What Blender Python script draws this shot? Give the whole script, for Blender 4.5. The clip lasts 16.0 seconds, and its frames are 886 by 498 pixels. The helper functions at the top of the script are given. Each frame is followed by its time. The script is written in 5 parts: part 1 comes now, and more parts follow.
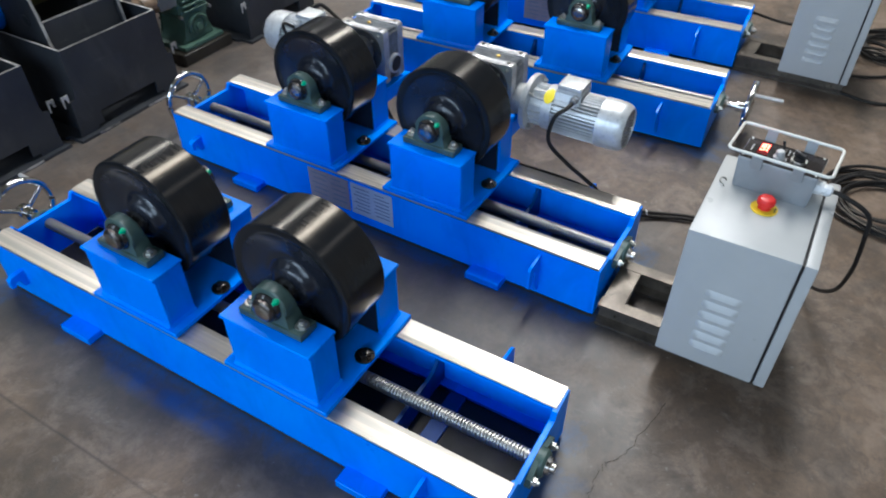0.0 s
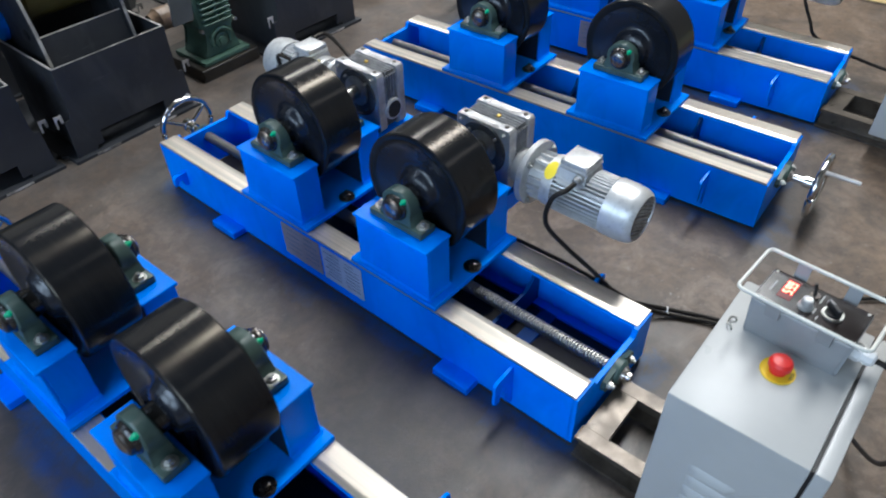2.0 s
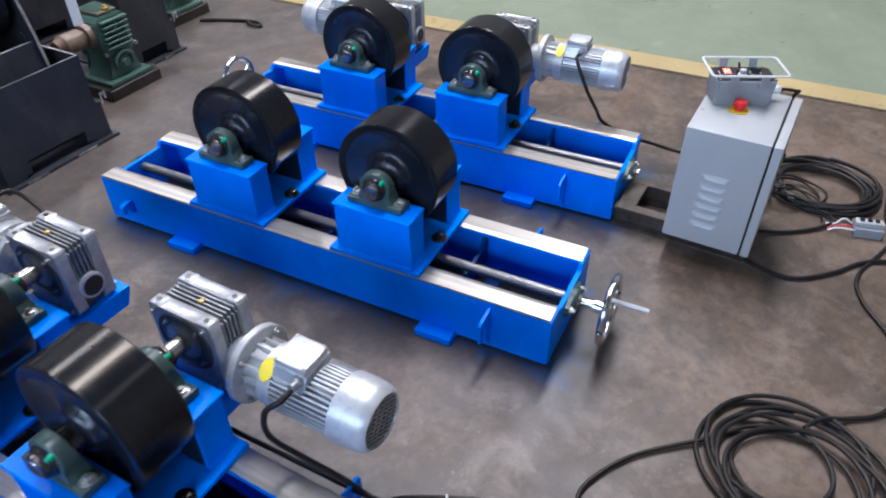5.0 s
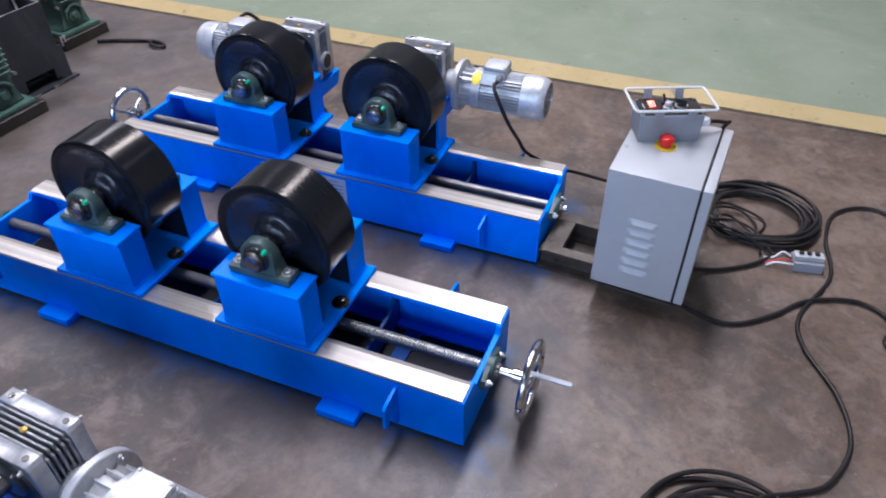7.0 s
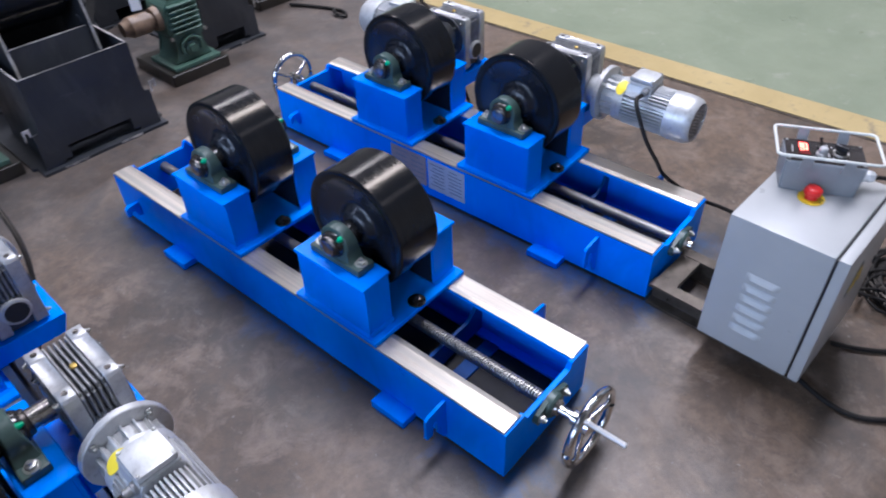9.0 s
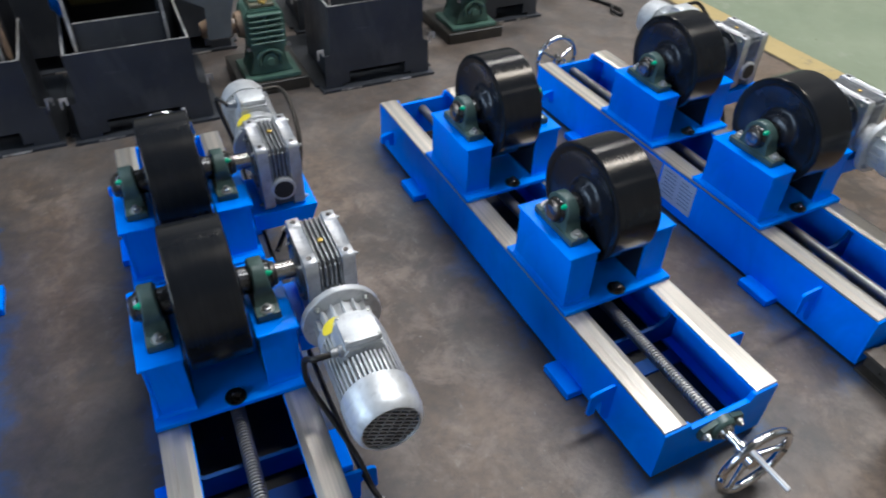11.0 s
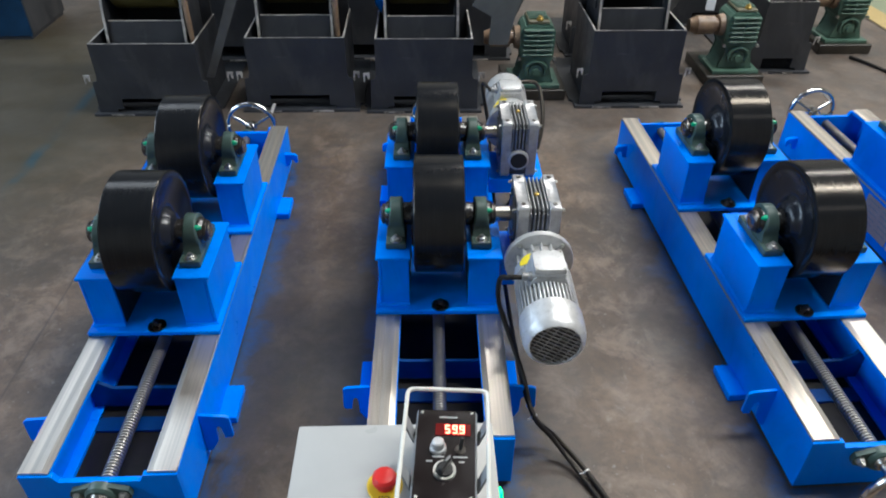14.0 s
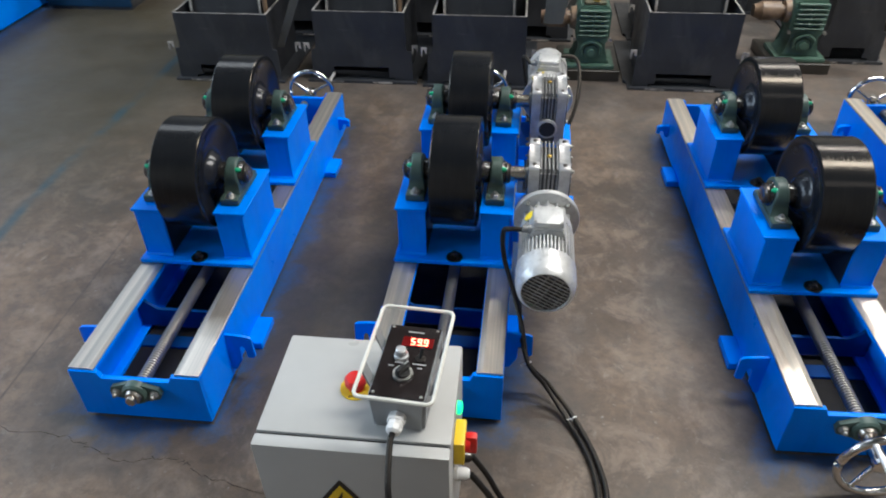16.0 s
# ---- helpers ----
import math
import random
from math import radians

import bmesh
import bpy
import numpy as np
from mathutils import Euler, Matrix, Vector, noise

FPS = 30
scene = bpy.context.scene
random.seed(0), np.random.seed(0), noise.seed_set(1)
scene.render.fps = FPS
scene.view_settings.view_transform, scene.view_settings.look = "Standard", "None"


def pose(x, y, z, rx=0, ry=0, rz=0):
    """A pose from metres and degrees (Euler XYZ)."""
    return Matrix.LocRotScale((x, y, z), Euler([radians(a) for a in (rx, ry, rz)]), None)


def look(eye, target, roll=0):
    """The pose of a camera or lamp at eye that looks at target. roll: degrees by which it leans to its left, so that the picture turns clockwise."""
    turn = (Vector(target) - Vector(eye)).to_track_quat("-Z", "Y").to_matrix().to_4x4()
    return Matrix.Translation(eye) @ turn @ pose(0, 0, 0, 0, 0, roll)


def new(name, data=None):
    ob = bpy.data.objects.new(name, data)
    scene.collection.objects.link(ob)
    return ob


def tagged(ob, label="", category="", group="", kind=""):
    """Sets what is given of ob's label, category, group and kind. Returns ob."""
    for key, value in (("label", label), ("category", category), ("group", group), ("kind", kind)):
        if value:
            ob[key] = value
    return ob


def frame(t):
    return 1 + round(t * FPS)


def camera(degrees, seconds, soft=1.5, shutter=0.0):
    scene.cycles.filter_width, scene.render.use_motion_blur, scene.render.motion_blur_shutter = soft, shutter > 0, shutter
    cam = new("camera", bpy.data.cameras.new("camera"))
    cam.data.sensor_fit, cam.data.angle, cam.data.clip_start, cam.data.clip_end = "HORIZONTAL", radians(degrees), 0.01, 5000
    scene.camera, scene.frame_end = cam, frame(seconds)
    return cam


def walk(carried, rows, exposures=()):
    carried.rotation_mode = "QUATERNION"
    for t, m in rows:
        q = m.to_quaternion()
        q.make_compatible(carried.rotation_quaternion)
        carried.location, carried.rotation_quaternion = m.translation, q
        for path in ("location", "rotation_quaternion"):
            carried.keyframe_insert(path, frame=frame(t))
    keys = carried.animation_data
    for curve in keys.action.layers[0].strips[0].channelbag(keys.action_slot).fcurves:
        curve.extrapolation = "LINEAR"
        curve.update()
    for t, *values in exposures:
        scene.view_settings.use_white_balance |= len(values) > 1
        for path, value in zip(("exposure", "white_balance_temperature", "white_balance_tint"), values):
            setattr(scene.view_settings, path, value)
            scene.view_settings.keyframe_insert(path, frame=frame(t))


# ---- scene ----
cam = camera(64.6, 16.0, soft=1.9, shutter=0.4)
PATH = [
    (0, (-1.18, 0.065, 1.464), (0.122, 0.832, 0.153), -0.2),
    (0.5, (-1.064, 0.121, 1.455), (0.208, 0.821, 0.079), -0.2),
    (1, (-0.943, 0.139, 1.461), (0.302, 0.876, 0.08), -1.9),
    (1.5, (-0.808, 0.089, 1.462), (0.38, 0.941, 0.098), -1.7),
    (2, (-0.654, 0.023, 1.468), (0.474, 0.991, 0.13), -1.7),
    (2.5, (-0.566, -0.008, 1.473), (0.596, 0.982, 0.181), -2.6),
    (3, (-0.518, -0.005, 1.487), (0.712, 0.965, 0.244), -3.0),
    (3.5, (-0.431, -0.005, 1.505), (0.848, 0.951, 0.3), -3.8),
    (4, (-0.298, 0.035, 1.491), (1.049, 0.948, 0.328), -3.1),
    (4.5, (-0.193, 0.02, 1.499), (1.172, 0.787, 0.254), -2.3),
    (5, (-0.029, -0.016, 1.493), (1.334, 0.734, 0.236), -0.7),
    (5.2, (0.03, -0.036, 1.505), (1.386, 0.724, 0.247), -0.9),
    (7.3, (0.348, -0.016, 1.491), (1.747, 0.592, 0.197), -0.0),
    (7.5, (0.382, -0.017, 1.484), (1.755, 0.594, 0.165), -0.5),
    (8, (0.472, -0.051, 1.476), (1.795, 0.659, 0.154), -0.9),
    (8.2, (0.53, -0.101, 1.482), (1.806, 0.698, 0.165), -1.6),
    (10.3, (0.497, -0.194, 1.498), (1.336, 1.058, 0.184), 1.1),
    (10.5, (0.455, -0.204, 1.496), (1.242, 1.078, 0.178), 1.5),
    (11, (0.404, -0.241, 1.492), (1.061, 1.128, 0.191), 1.7),
    (11.5, (0.414, -0.332, 1.484), (0.872, 1.11, 0.176), 2.2),
    (12, (0.444, -0.478, 1.481), (0.764, 1.024, 0.199), 2.2),
    (12.5, (0.47, -0.606, 1.476), (0.684, 0.945, 0.232), 2.3),
    (13, (0.462, -0.647, 1.486), (0.521, 0.942, 0.272), 0.0),
    (13.5, (0.425, -0.64, 1.496), (0.469, 0.989, 0.337), 0.4),
    (14, (0.369, -0.621, 1.492), (0.425, 0.975, 0.289), 0.5),
    (14.5, (0.361, -0.624, 1.483), (0.425, 0.931, 0.226), 0.1),
    (15, (0.424, -0.654, 1.484), (0.39, 0.893, 0.217), -1.9),
    (15.5, (0.52, -0.729, 1.48), (0.435, 0.82, 0.218), -0.2),
    (16, (0.569, -0.786, 1.482), (0.386, 0.789, 0.263), -1.0),
]
walk(cam, [(t, look(eye, target, roll)) for t, eye, target, roll in PATH],
     [(0.0, 0.39, 5650, 8), (1.5, 0.30, 5650, 8), (3.0, 0.43, 5450, 10), (5.0, 0.40, 5300, 17), (7.5, 0.31, 5250, 23), (8.2, 0.37, 5250, 23), (10.5, 0.28, 5450, 11), (11.5, 0.28, 5650, 9), (12.0, 0.37, 5700, 8), (13.5, 0.43, 5770, 8), (16.0, 0.44, 5980, 9)])

# ---------------------------------------------------------------- light
world = bpy.data.worlds.new("daylight")
scene.world = world
world.use_nodes = True
wn = world.node_tree.nodes
sky = wn.new("ShaderNodeTexSky")
sky.sky_type, sky.sun_disc = "NISHITA", False
sky.sun_elevation, sky.sun_rotation = radians(55), radians(90)
wn["Background"].inputs["Strength"].default_value = 0.10
world.node_tree.links.new(sky.outputs[0], wn["Background"].inputs["Color"])


def opening_light(x, y, z, turn, wide, high, watts, colour=(1.0, 0.97, 0.93)):
    """Daylight that enters through one opening of the hall."""
    lamp = bpy.data.lights.new("daylight", "AREA")
    lamp.shape, lamp.size, lamp.size_y, lamp.energy, lamp.color = "RECTANGLE", wide, high, watts, colour
    ob = new("daylight", lamp)
    ob.matrix_world = pose(x, y, z, *turn)
    return ob


HALL_X0, HALL_X1, HALL_Y0, HALL_Y1, HALL_Z = -6.0, 9.0, -5.0, 9.0, 6.2
SKYLIGHTS = [(4.0, -3.2), (4.0, 1.4), (4.0, 6.2), (-3.4, 5.0), (-3.4, 6.2)]
for (sx, sy), watts in zip(SKYLIGHTS, (20, 425, 285, 28, 28)):
    opening_light(sx, sy, HALL_Z - 0.05, (0, 0, 0), 5.6 if sx > 0 else 2.4, 0.9, watts, (0.86, 0.93, 1.0) if sx < 0 and sy > 4 else (1.0, 0.93, 0.82))
for wy, watts in ((-2.0, 140), (2.0, 170), (6.0, 22)):
    opening_light(HALL_X0 + 0.05, wy, 3.4, (0, -90, 0), 2.6, 3.2, watts, (0.76, 0.89, 1.0))


# ---------------------------------------------------------------- materials
class Nodes:
    """A principled material with a few shortcuts for its nodes."""

    def __init__(self, name, rough=0.5, metal=0.0, spec=0.5):
        self.mat = bpy.data.materials.new(name)
        self.mat.use_nodes = True
        self.tree = self.mat.node_tree
        self.bsdf = self.tree.nodes["Principled BSDF"]
        self.set(Roughness=rough, Metallic=metal)
        self.bsdf.inputs["Specular IOR Level"].default_value = spec
        self.coord = self.tree.nodes.new("ShaderNodeTexCoord").outputs["Object"]

    def set(self, **values):
        for key, value in values.items():
            self.put(value, self.bsdf.inputs[key.replace("_", " ")])

    def put(self, value, socket):
        if isinstance(value, bpy.types.NodeSocket):
            self.tree.links.new(value, socket)
        else:
            socket.default_value = value

    def world_coord(self):
        return self.tree.nodes.new("ShaderNodeNewGeometry").outputs["Position"]

    def stretched(self, sx, sy, sz, source=None):
        n = self.tree.nodes.new("ShaderNodeMapping")
        self.put(source or self.coord, n.inputs["Vector"])
        n.inputs["Scale"].default_value = (sx, sy, sz)
        return n.outputs["Vector"]

    def noise(self, scale, detail=4, rough=0.6, source=None, warp=0.0):
        n = self.tree.nodes.new("ShaderNodeTexNoise")
        self.put(source or self.coord, n.inputs["Vector"])
        for key, value in (("Scale", scale), ("Detail", detail), ("Roughness", rough), ("Distortion", warp)):
            n.inputs[key].default_value = value
        return n.outputs["Fac"]

    def ramp(self, value, *stops):
        n = self.tree.nodes.new("ShaderNodeValToRGB")
        self.put(value, n.inputs["Fac"])
        while len(n.color_ramp.elements) < len(stops):
            n.color_ramp.elements.new(0.5)
        for e, (at, c) in zip(n.color_ramp.elements, stops):
            e.position = at
            e.color = (c, c, c, 1) if isinstance(c, (int, float)) else (*c, 1)
        return n.outputs["Color"]

    def mix(self, fac, a, b, how="MIX"):
        n = self.tree.nodes.new("ShaderNodeMix")
        n.data_type, n.blend_type = "RGBA", how
        self.put(fac, n.inputs[0])
        for socket, c in ((n.inputs[6], a), (n.inputs[7], b)):
            self.put((*c, 1) if isinstance(c, tuple) and len(c) == 3 else c, socket)
        return n.outputs[2]

    def math(self, how, a, b=0.0, c=0.0):
        n = self.tree.nodes.new("ShaderNodeMath")
        n.operation = how
        for socket, v in zip(n.inputs, (a, b, c)):
            self.put(v, socket)
        return n.outputs[0]

    def split(self, vector):
        n = self.tree.nodes.new("ShaderNodeSeparateXYZ")
        self.put(vector, n.inputs[0])
        return n.outputs

    def bump(self, height, strength=0.2, distance=0.002):
        n = self.tree.nodes.new("ShaderNodeBump")
        self.put(height, n.inputs["Height"])
        n.inputs["Strength"].default_value, n.inputs["Distance"].default_value = strength, distance
        self.tree.links.new(n.outputs[0], self.bsdf.inputs["Normal"])


def paint(name, dark, light, rough=0.38, spec=0.5, chips=None, scale=6.0, orange=0.08, metal=0.0):
    """Brushed or sprayed enamel: patchy shade, uneven gloss, a fine orange-peel relief and small chips."""
    m = Nodes(name, rough, 0.0, spec)
    c = m.mix(m.ramp(m.noise(scale, 5), (0.3, 0.0), (0.7, 1.0)), dark, light)
    if chips:
        worn = m.ramp(m.noise(34, 6, 0.7), (0.70, 0.0), (0.74, 1.0))
        c = m.mix(worn, c, chips)
    m.set(Base_Color=c, Roughness=m.ramp(m.noise(scale * 2.2, 4), (0.25, rough - 0.1), (0.75, rough + 0.14)))
    m.bump(m.noise(140, 2), orange, 0.001)
    if metal:
        grime = m.ramp(m.noise(scale * 3.5, 6, 0.75), (0.60 if metal < 0.4 else 0.52, 0.0), (0.74, 0.5))
        m.set(Metallic=metal, Base_Color=m.mix(grime, c, tuple(0.35 * v for v in dark)))
    return m.mat


def bare_metal(name, colour, rough, streak=(1, 1, 1), amount=0.15, metal=1.0, relief=0.06):
    """Machined or polished metal with drawn streaks and dull patches."""
    m = Nodes(name, rough, metal)
    lines = m.noise(60, 5, 0.7, m.stretched(*streak))
    spots = m.noise(9, 4)
    dull = tuple(0.62 * c for c in colour)
    m.set(Base_Color=m.mix(m.ramp(spots, (0.35, 0.0), (0.75, 0.7)), colour, dull),
          Roughness=m.ramp(lines, (0.25, max(0.04, rough - amount)), (0.75, rough + amount)))
    m.bump(lines, relief, 0.0006)
    return m.mat


def blue_enamel():
    """Sprayed blue enamel over welded plate: cloudy shade, faint runs, rubbed patches and a few pale scuffs."""
    m = Nodes("blue_enamel", 0.36, 0.0, 0.22)
    c = m.mix(m.ramp(m.noise(4.5, 5), (0.3, 0.0), (0.7, 1.0)), (0.0, 0.192, 0.95), (0.0, 0.252, 1.0))
    c = m.mix(m.ramp(m.noise(9, 6, 0.7, m.stretched(1.0, 1.0, 0.35), 0.8), (0.50, 0.0), (0.75, 0.45)), c, (0.0, 0.130, 0.70))
    c = m.mix(m.ramp(m.noise(26, 7, 0.75, m.stretched(1.0, 0.5, 1.0)), (0.70, 0.0), (0.76, 0.4)), c, (0.06, 0.33, 0.92))
    m.set(Base_Color=c, Roughness=m.ramp(m.noise(10, 5, 0.65), (0.25, 0.24), (0.75, 0.52)))
    m.bump(m.mix(0.5, m.noise(140, 2), m.noise(7, 3)), 0.14, 0.0016)
    return m.mat


BLUE = blue_enamel()
# the same blue darkened, with the shade inside the beds in its colour
BLUE_SHADED = paint("blue_enamel_shaded", (0.0, 0.030, 0.145), (0.0, 0.062, 0.27), 0.45, 0.3)
BLUE_DARK = paint("blue_enamel_thin", (0.0, 0.016, 0.042), (0.003, 0.034, 0.085), 0.5, 0.3)
def dark_plate():
    """Dusty black primer: handling smudges, drawn scratches and bare nicks."""
    m = Nodes("dark_plate_primer", 0.46, 0.0, 0.45)
    c = m.mix(m.ramp(m.noise(3.0, 6), (0.3, 0.0), (0.7, 1.0)), (0.016, 0.018, 0.022), (0.040, 0.042, 0.048))
    c = m.mix(m.ramp(m.noise(2.2, 7, 0.7, m.stretched(1.0, 1.0, 0.5), 1.5), (0.50, 0.0), (0.72, 0.75)), c, (0.068, 0.067, 0.068))
    c = m.mix(m.ramp(m.noise(11, 5, 0.75, m.stretched(0.25, 0.25, 3.0)), (0.64, 0.0), (0.70, 0.5)), c, (0.11, 0.105, 0.10))
    c = m.mix(m.ramp(m.noise(38, 6, 0.7), (0.69, 0.0), (0.73, 0.8)), c, (0.12, 0.10, 0.085))
    m.set(Base_Color=c, Roughness=m.ramp(m.noise(6, 5, 0.7), (0.3, 0.30), (0.7, 0.60)))
    m.bump(m.noise(60, 4), 0.12, 0.001)
    return m.mat


STEEL_DARK = dark_plate()
def cut_edge():
    """A flame-cut plate edge, bright where handled and dull with primer elsewhere."""
    m = Nodes("flame_cut_edge", 0.45, 0.4)
    c = m.mix(m.ramp(m.noise(7, 6, 0.7), (0.40, 0.0), (0.60, 0.9)), (0.60, 0.57, 0.53), (0.085, 0.080, 0.076))
    m.set(Base_Color=c, Roughness=m.ramp(m.noise(30, 4), (0.3, 0.32), (0.7, 0.58)))
    m.bump(m.noise(90, 4), 0.2, 0.001)
    return m.mat


EDGE = cut_edge()
BED_SHADE = paint("bed_shade_black", (0.006, 0.006, 0.007), (0.016, 0.015, 0.015), 0.55, 0.3, (0.06, 0.05, 0.04), 8)
# near-black blue: the roller's shade on the inner plates put into the colour
PLATE_SHADE = paint("shaded_inner_plate", (0.006, 0.009, 0.016), (0.010, 0.018, 0.036), 0.5, 0.3, (0.004, 0.040, 0.13), 7)
RUST = paint("brown_scaled_steel", (0.060, 0.050, 0.040), (0.17, 0.14, 0.11), 0.33, 0.5, (0.30, 0.26, 0.21), 12, 0.15, 0.5)
CAST_GREEN = paint("green_cast_paint", (0.034, 0.062, 0.055), (0.070, 0.115, 0.102), 0.40, 0.5, (0.13, 0.15, 0.14), 22, 0.35)
GEAR_GREEN = paint("green_gear_paint", (0.042, 0.095, 0.070), (0.095, 0.165, 0.125), 0.42, 0.5, (0.20, 0.21, 0.17), 12, 0.3)
SILVER = paint("silver_cast_paint", (0.50, 0.50, 0.50), (0.68, 0.68, 0.67), 0.38, 0.5, (0.26, 0.26, 0.25), 18, 0.25, 0.45)
CAST_ALU = paint("cast_aluminium", (0.42, 0.42, 0.43), (0.62, 0.62, 0.62), 0.38, 0.5, (0.12, 0.12, 0.12), 26, 0.45, 0.6)
# aluminium darkened for shade between the ribs and on the side flanges
ALU_SHADE = paint("shaded_aluminium", (0.050, 0.052, 0.058), (0.13, 0.13, 0.135), 0.45, 0.5, (0.30, 0.30, 0.30), 30, 0.4, 0.4)
SILVER_DARK = paint("raw_aluminium", (0.20, 0.20, 0.20), (0.40, 0.40, 0.40), 0.38, 0.6, (0.08, 0.08, 0.08), 30, 0.3, 0.5)
GREY = paint("grey_cabinet_paint", (0.41, 0.41, 0.40), (0.48, 0.48, 0.465), 0.34, 0.5, None, 3, 0.1)
GREY_BOX = paint("grey_pendant_case", (0.24, 0.25, 0.26), (0.32, 0.33, 0.34), 0.4, 0.4, None, 8)
IVORY = paint("ivory_wire_coat", (0.62, 0.62, 0.56), (0.74, 0.73, 0.67), 0.35, 0.5)
YELLOW = paint("yellow_plastic", (0.75, 0.48, 0.01), (0.85, 0.60, 0.02), 0.4)
STICKER = paint("yellow_sticker", (0.80, 0.62, 0.02), (0.88, 0.72, 0.05), 0.35)
RED = paint("red_plastic", (0.55, 0.012, 0.010), (0.68, 0.02, 0.016), 0.3, 0.5)
PANEL = paint("black_panel_film", (0.012, 0.009, 0.009), (0.020, 0.015, 0.015), 0.20, 0.6)
BLACK = paint("black_plastic", (0.010, 0.010, 0.011), (0.022, 0.022, 0.023), 0.4)
WHITE = paint("white_plastic", (0.70, 0.70, 0.69), (0.80, 0.80, 0.79), 0.4)
OLIVE = paint("olive_roller_coat", (0.075, 0.062, 0.016), (0.155, 0.125, 0.034), 0.5, 0.4, None, 5)
BRACE = paint("grey_brace_paint", (0.045, 0.045, 0.045), (0.095, 0.095, 0.092), 0.45, 0.4, (0.2, 0.2, 0.19), 7)
SKID = paint("oily_skid_steel", (0.012, 0.011, 0.009), (0.040, 0.034, 0.026), 0.36, 0.5, (0.12, 0.10, 0.08), 9)
GUARD = paint("grey_guard_paint", (0.070, 0.075, 0.073), (0.125, 0.130, 0.128), 0.45, 0.4, (0.08, 0.08, 0.08), 5)
BROWN_CAP = paint("tan_primer", (0.060, 0.070, 0.040), (0.13, 0.115, 0.068), 0.5)
BRASS = paint("brass_cap", (0.42, 0.27, 0.05), (0.58, 0.40, 0.10), 0.35, 0.5, None, 20, 0.1, 0.5)
COPPER = paint("rusty_coupling", (0.13, 0.085, 0.055), (0.28, 0.19, 0.12), 0.4, 0.6, None, 20)
PLATE_TAN = paint("etched_plate_tan", (0.26, 0.225, 0.25), (0.33, 0.285, 0.30), 0.4, 0.5, None, 20)
PLATE_WHITE = paint("etched_plate_pale", (0.38, 0.43, 0.53), (0.45, 0.50, 0.60), 0.4, 0.5, None, 20)
INK = paint("grey_print", (0.15, 0.18, 0.25), (0.18, 0.21, 0.28), 0.5)
PRINT = paint("white_print", (0.28, 0.28, 0.28), (0.42, 0.42, 0.42), 0.5)
def milled():
    """Milled steel strip: long drawn streaks, rubbed tracks and pale oxide."""
    m = Nodes("milled_rail", 0.36, 0.88)
    track = m.noise(64, 3, 0.55, m.stretched(1.0, 0.012, 0.2))
    streak = m.noise(90, 4, 0.6, m.stretched(2.6, 0.05, 1.0))
    c = m.mix(m.ramp(track, (0.42, 0.0), (0.60, 0.8)), (0.64, 0.582, 0.505), (0.40, 0.38, 0.345))
    c = m.mix(m.ramp(m.noise(8, 5, 0.7), (0.5, 0.0), (0.75, 0.5)), c, (0.52, 0.47, 0.405))
    m.set(Base_Color=c, Roughness=m.math("ADD", m.ramp(streak, (0.25, 0.28), (0.75, 0.38)), m.ramp(track, (0.42, 0.0), (0.60, 0.08))))
    m.bump(streak, 0.03, 0.0003)
    return m.mat


RAIL = milled()
SCREW = bare_metal("thread_steel", (0.39, 0.375, 0.355), 0.40, (1, 1, 1), 0.06, 0.8)
CHROME = bare_metal("polished_chrome", (0.74, 0.74, 0.73), 0.17, (1, 1, 1), 0.06)
SHAFT = bare_metal("turned_shaft", (0.50, 0.47, 0.43), 0.24, (60, 1, 1), 0.1)
BLACK_BOLT = bare_metal("oiled_bolt", (0.12, 0.108, 0.10), 0.32)
GREASED = paint("black_grease", (0.008, 0.008, 0.008), (0.022, 0.020, 0.019), 0.2, 0.7, None, 25, 0.3)
CRACK_DIRT = paint("crack_dirt", (0.024, 0.020, 0.017), (0.045, 0.038, 0.032), 0.85, 0.0)
NIPPLE = paint("bright_green_cap", (0.0, 0.30, 0.13), (0.01, 0.42, 0.20), 0.3)
ZINC = bare_metal("zinc_bolt", (0.50, 0.50, 0.47), 0.42)
HANDLE = bare_metal("turned_handle", (0.86, 0.84, 0.82), 0.34, (1, 1, 1), 0.06, 0.55)


def rubber(name, base, rough):
    """Cast black tyre: uneven polish round the tread, dust that comes and goes."""
    m = Nodes(name, rough, 0.0, 0.33)
    rings = m.noise(46, 5, 0.7, m.stretched(3.2, 0.16, 0.16))
    patch = m.noise(7, 5, 0.65)
    dust = m.ramp(m.math("MULTIPLY", rings, patch), (0.22, 0.0), (0.45, 0.35))
    m.set(Base_Color=m.mix(dust, base, (0.030, 0.031, 0.034)),
          Roughness=m.math("ADD", m.ramp(rings, (0.3, rough - 0.03), (0.7, rough + 0.06)), m.ramp(patch, (0.35, 0.0), (0.7, 0.07))))
    m.bump(m.mix(0.6, rings, m.noise(9, 3, 0.5)), 0.014, 0.0005)
    # warm highlight colour, put into the tyre instead of the roof lights
    m.bsdf.inputs["Specular Tint"].default_value = (1.0, 0.86, 0.68, 1)
    return m.mat


TYRE = rubber("black_tyre", (0.0085, 0.0098, 0.0122), 0.165)
DISC = paint("black_gloss_disc", (0.008, 0.010, 0.015), (0.018, 0.020, 0.029), 0.25, 0.5, None, 2.5, 0.010)
CABLE = rubber("cable_sheath", (0.012, 0.012, 0.013), 0.42)


def glow(name, colour, strength):
    m = Nodes(name, 0.4)
    m.set(Base_Color=(*colour, 1), Emission_Color=(*colour, 1), Emission_Strength=strength)
    return m.mat


RED_DIGIT = glow("red_digit", (1.0, 0.16, 0.09), 8.0)
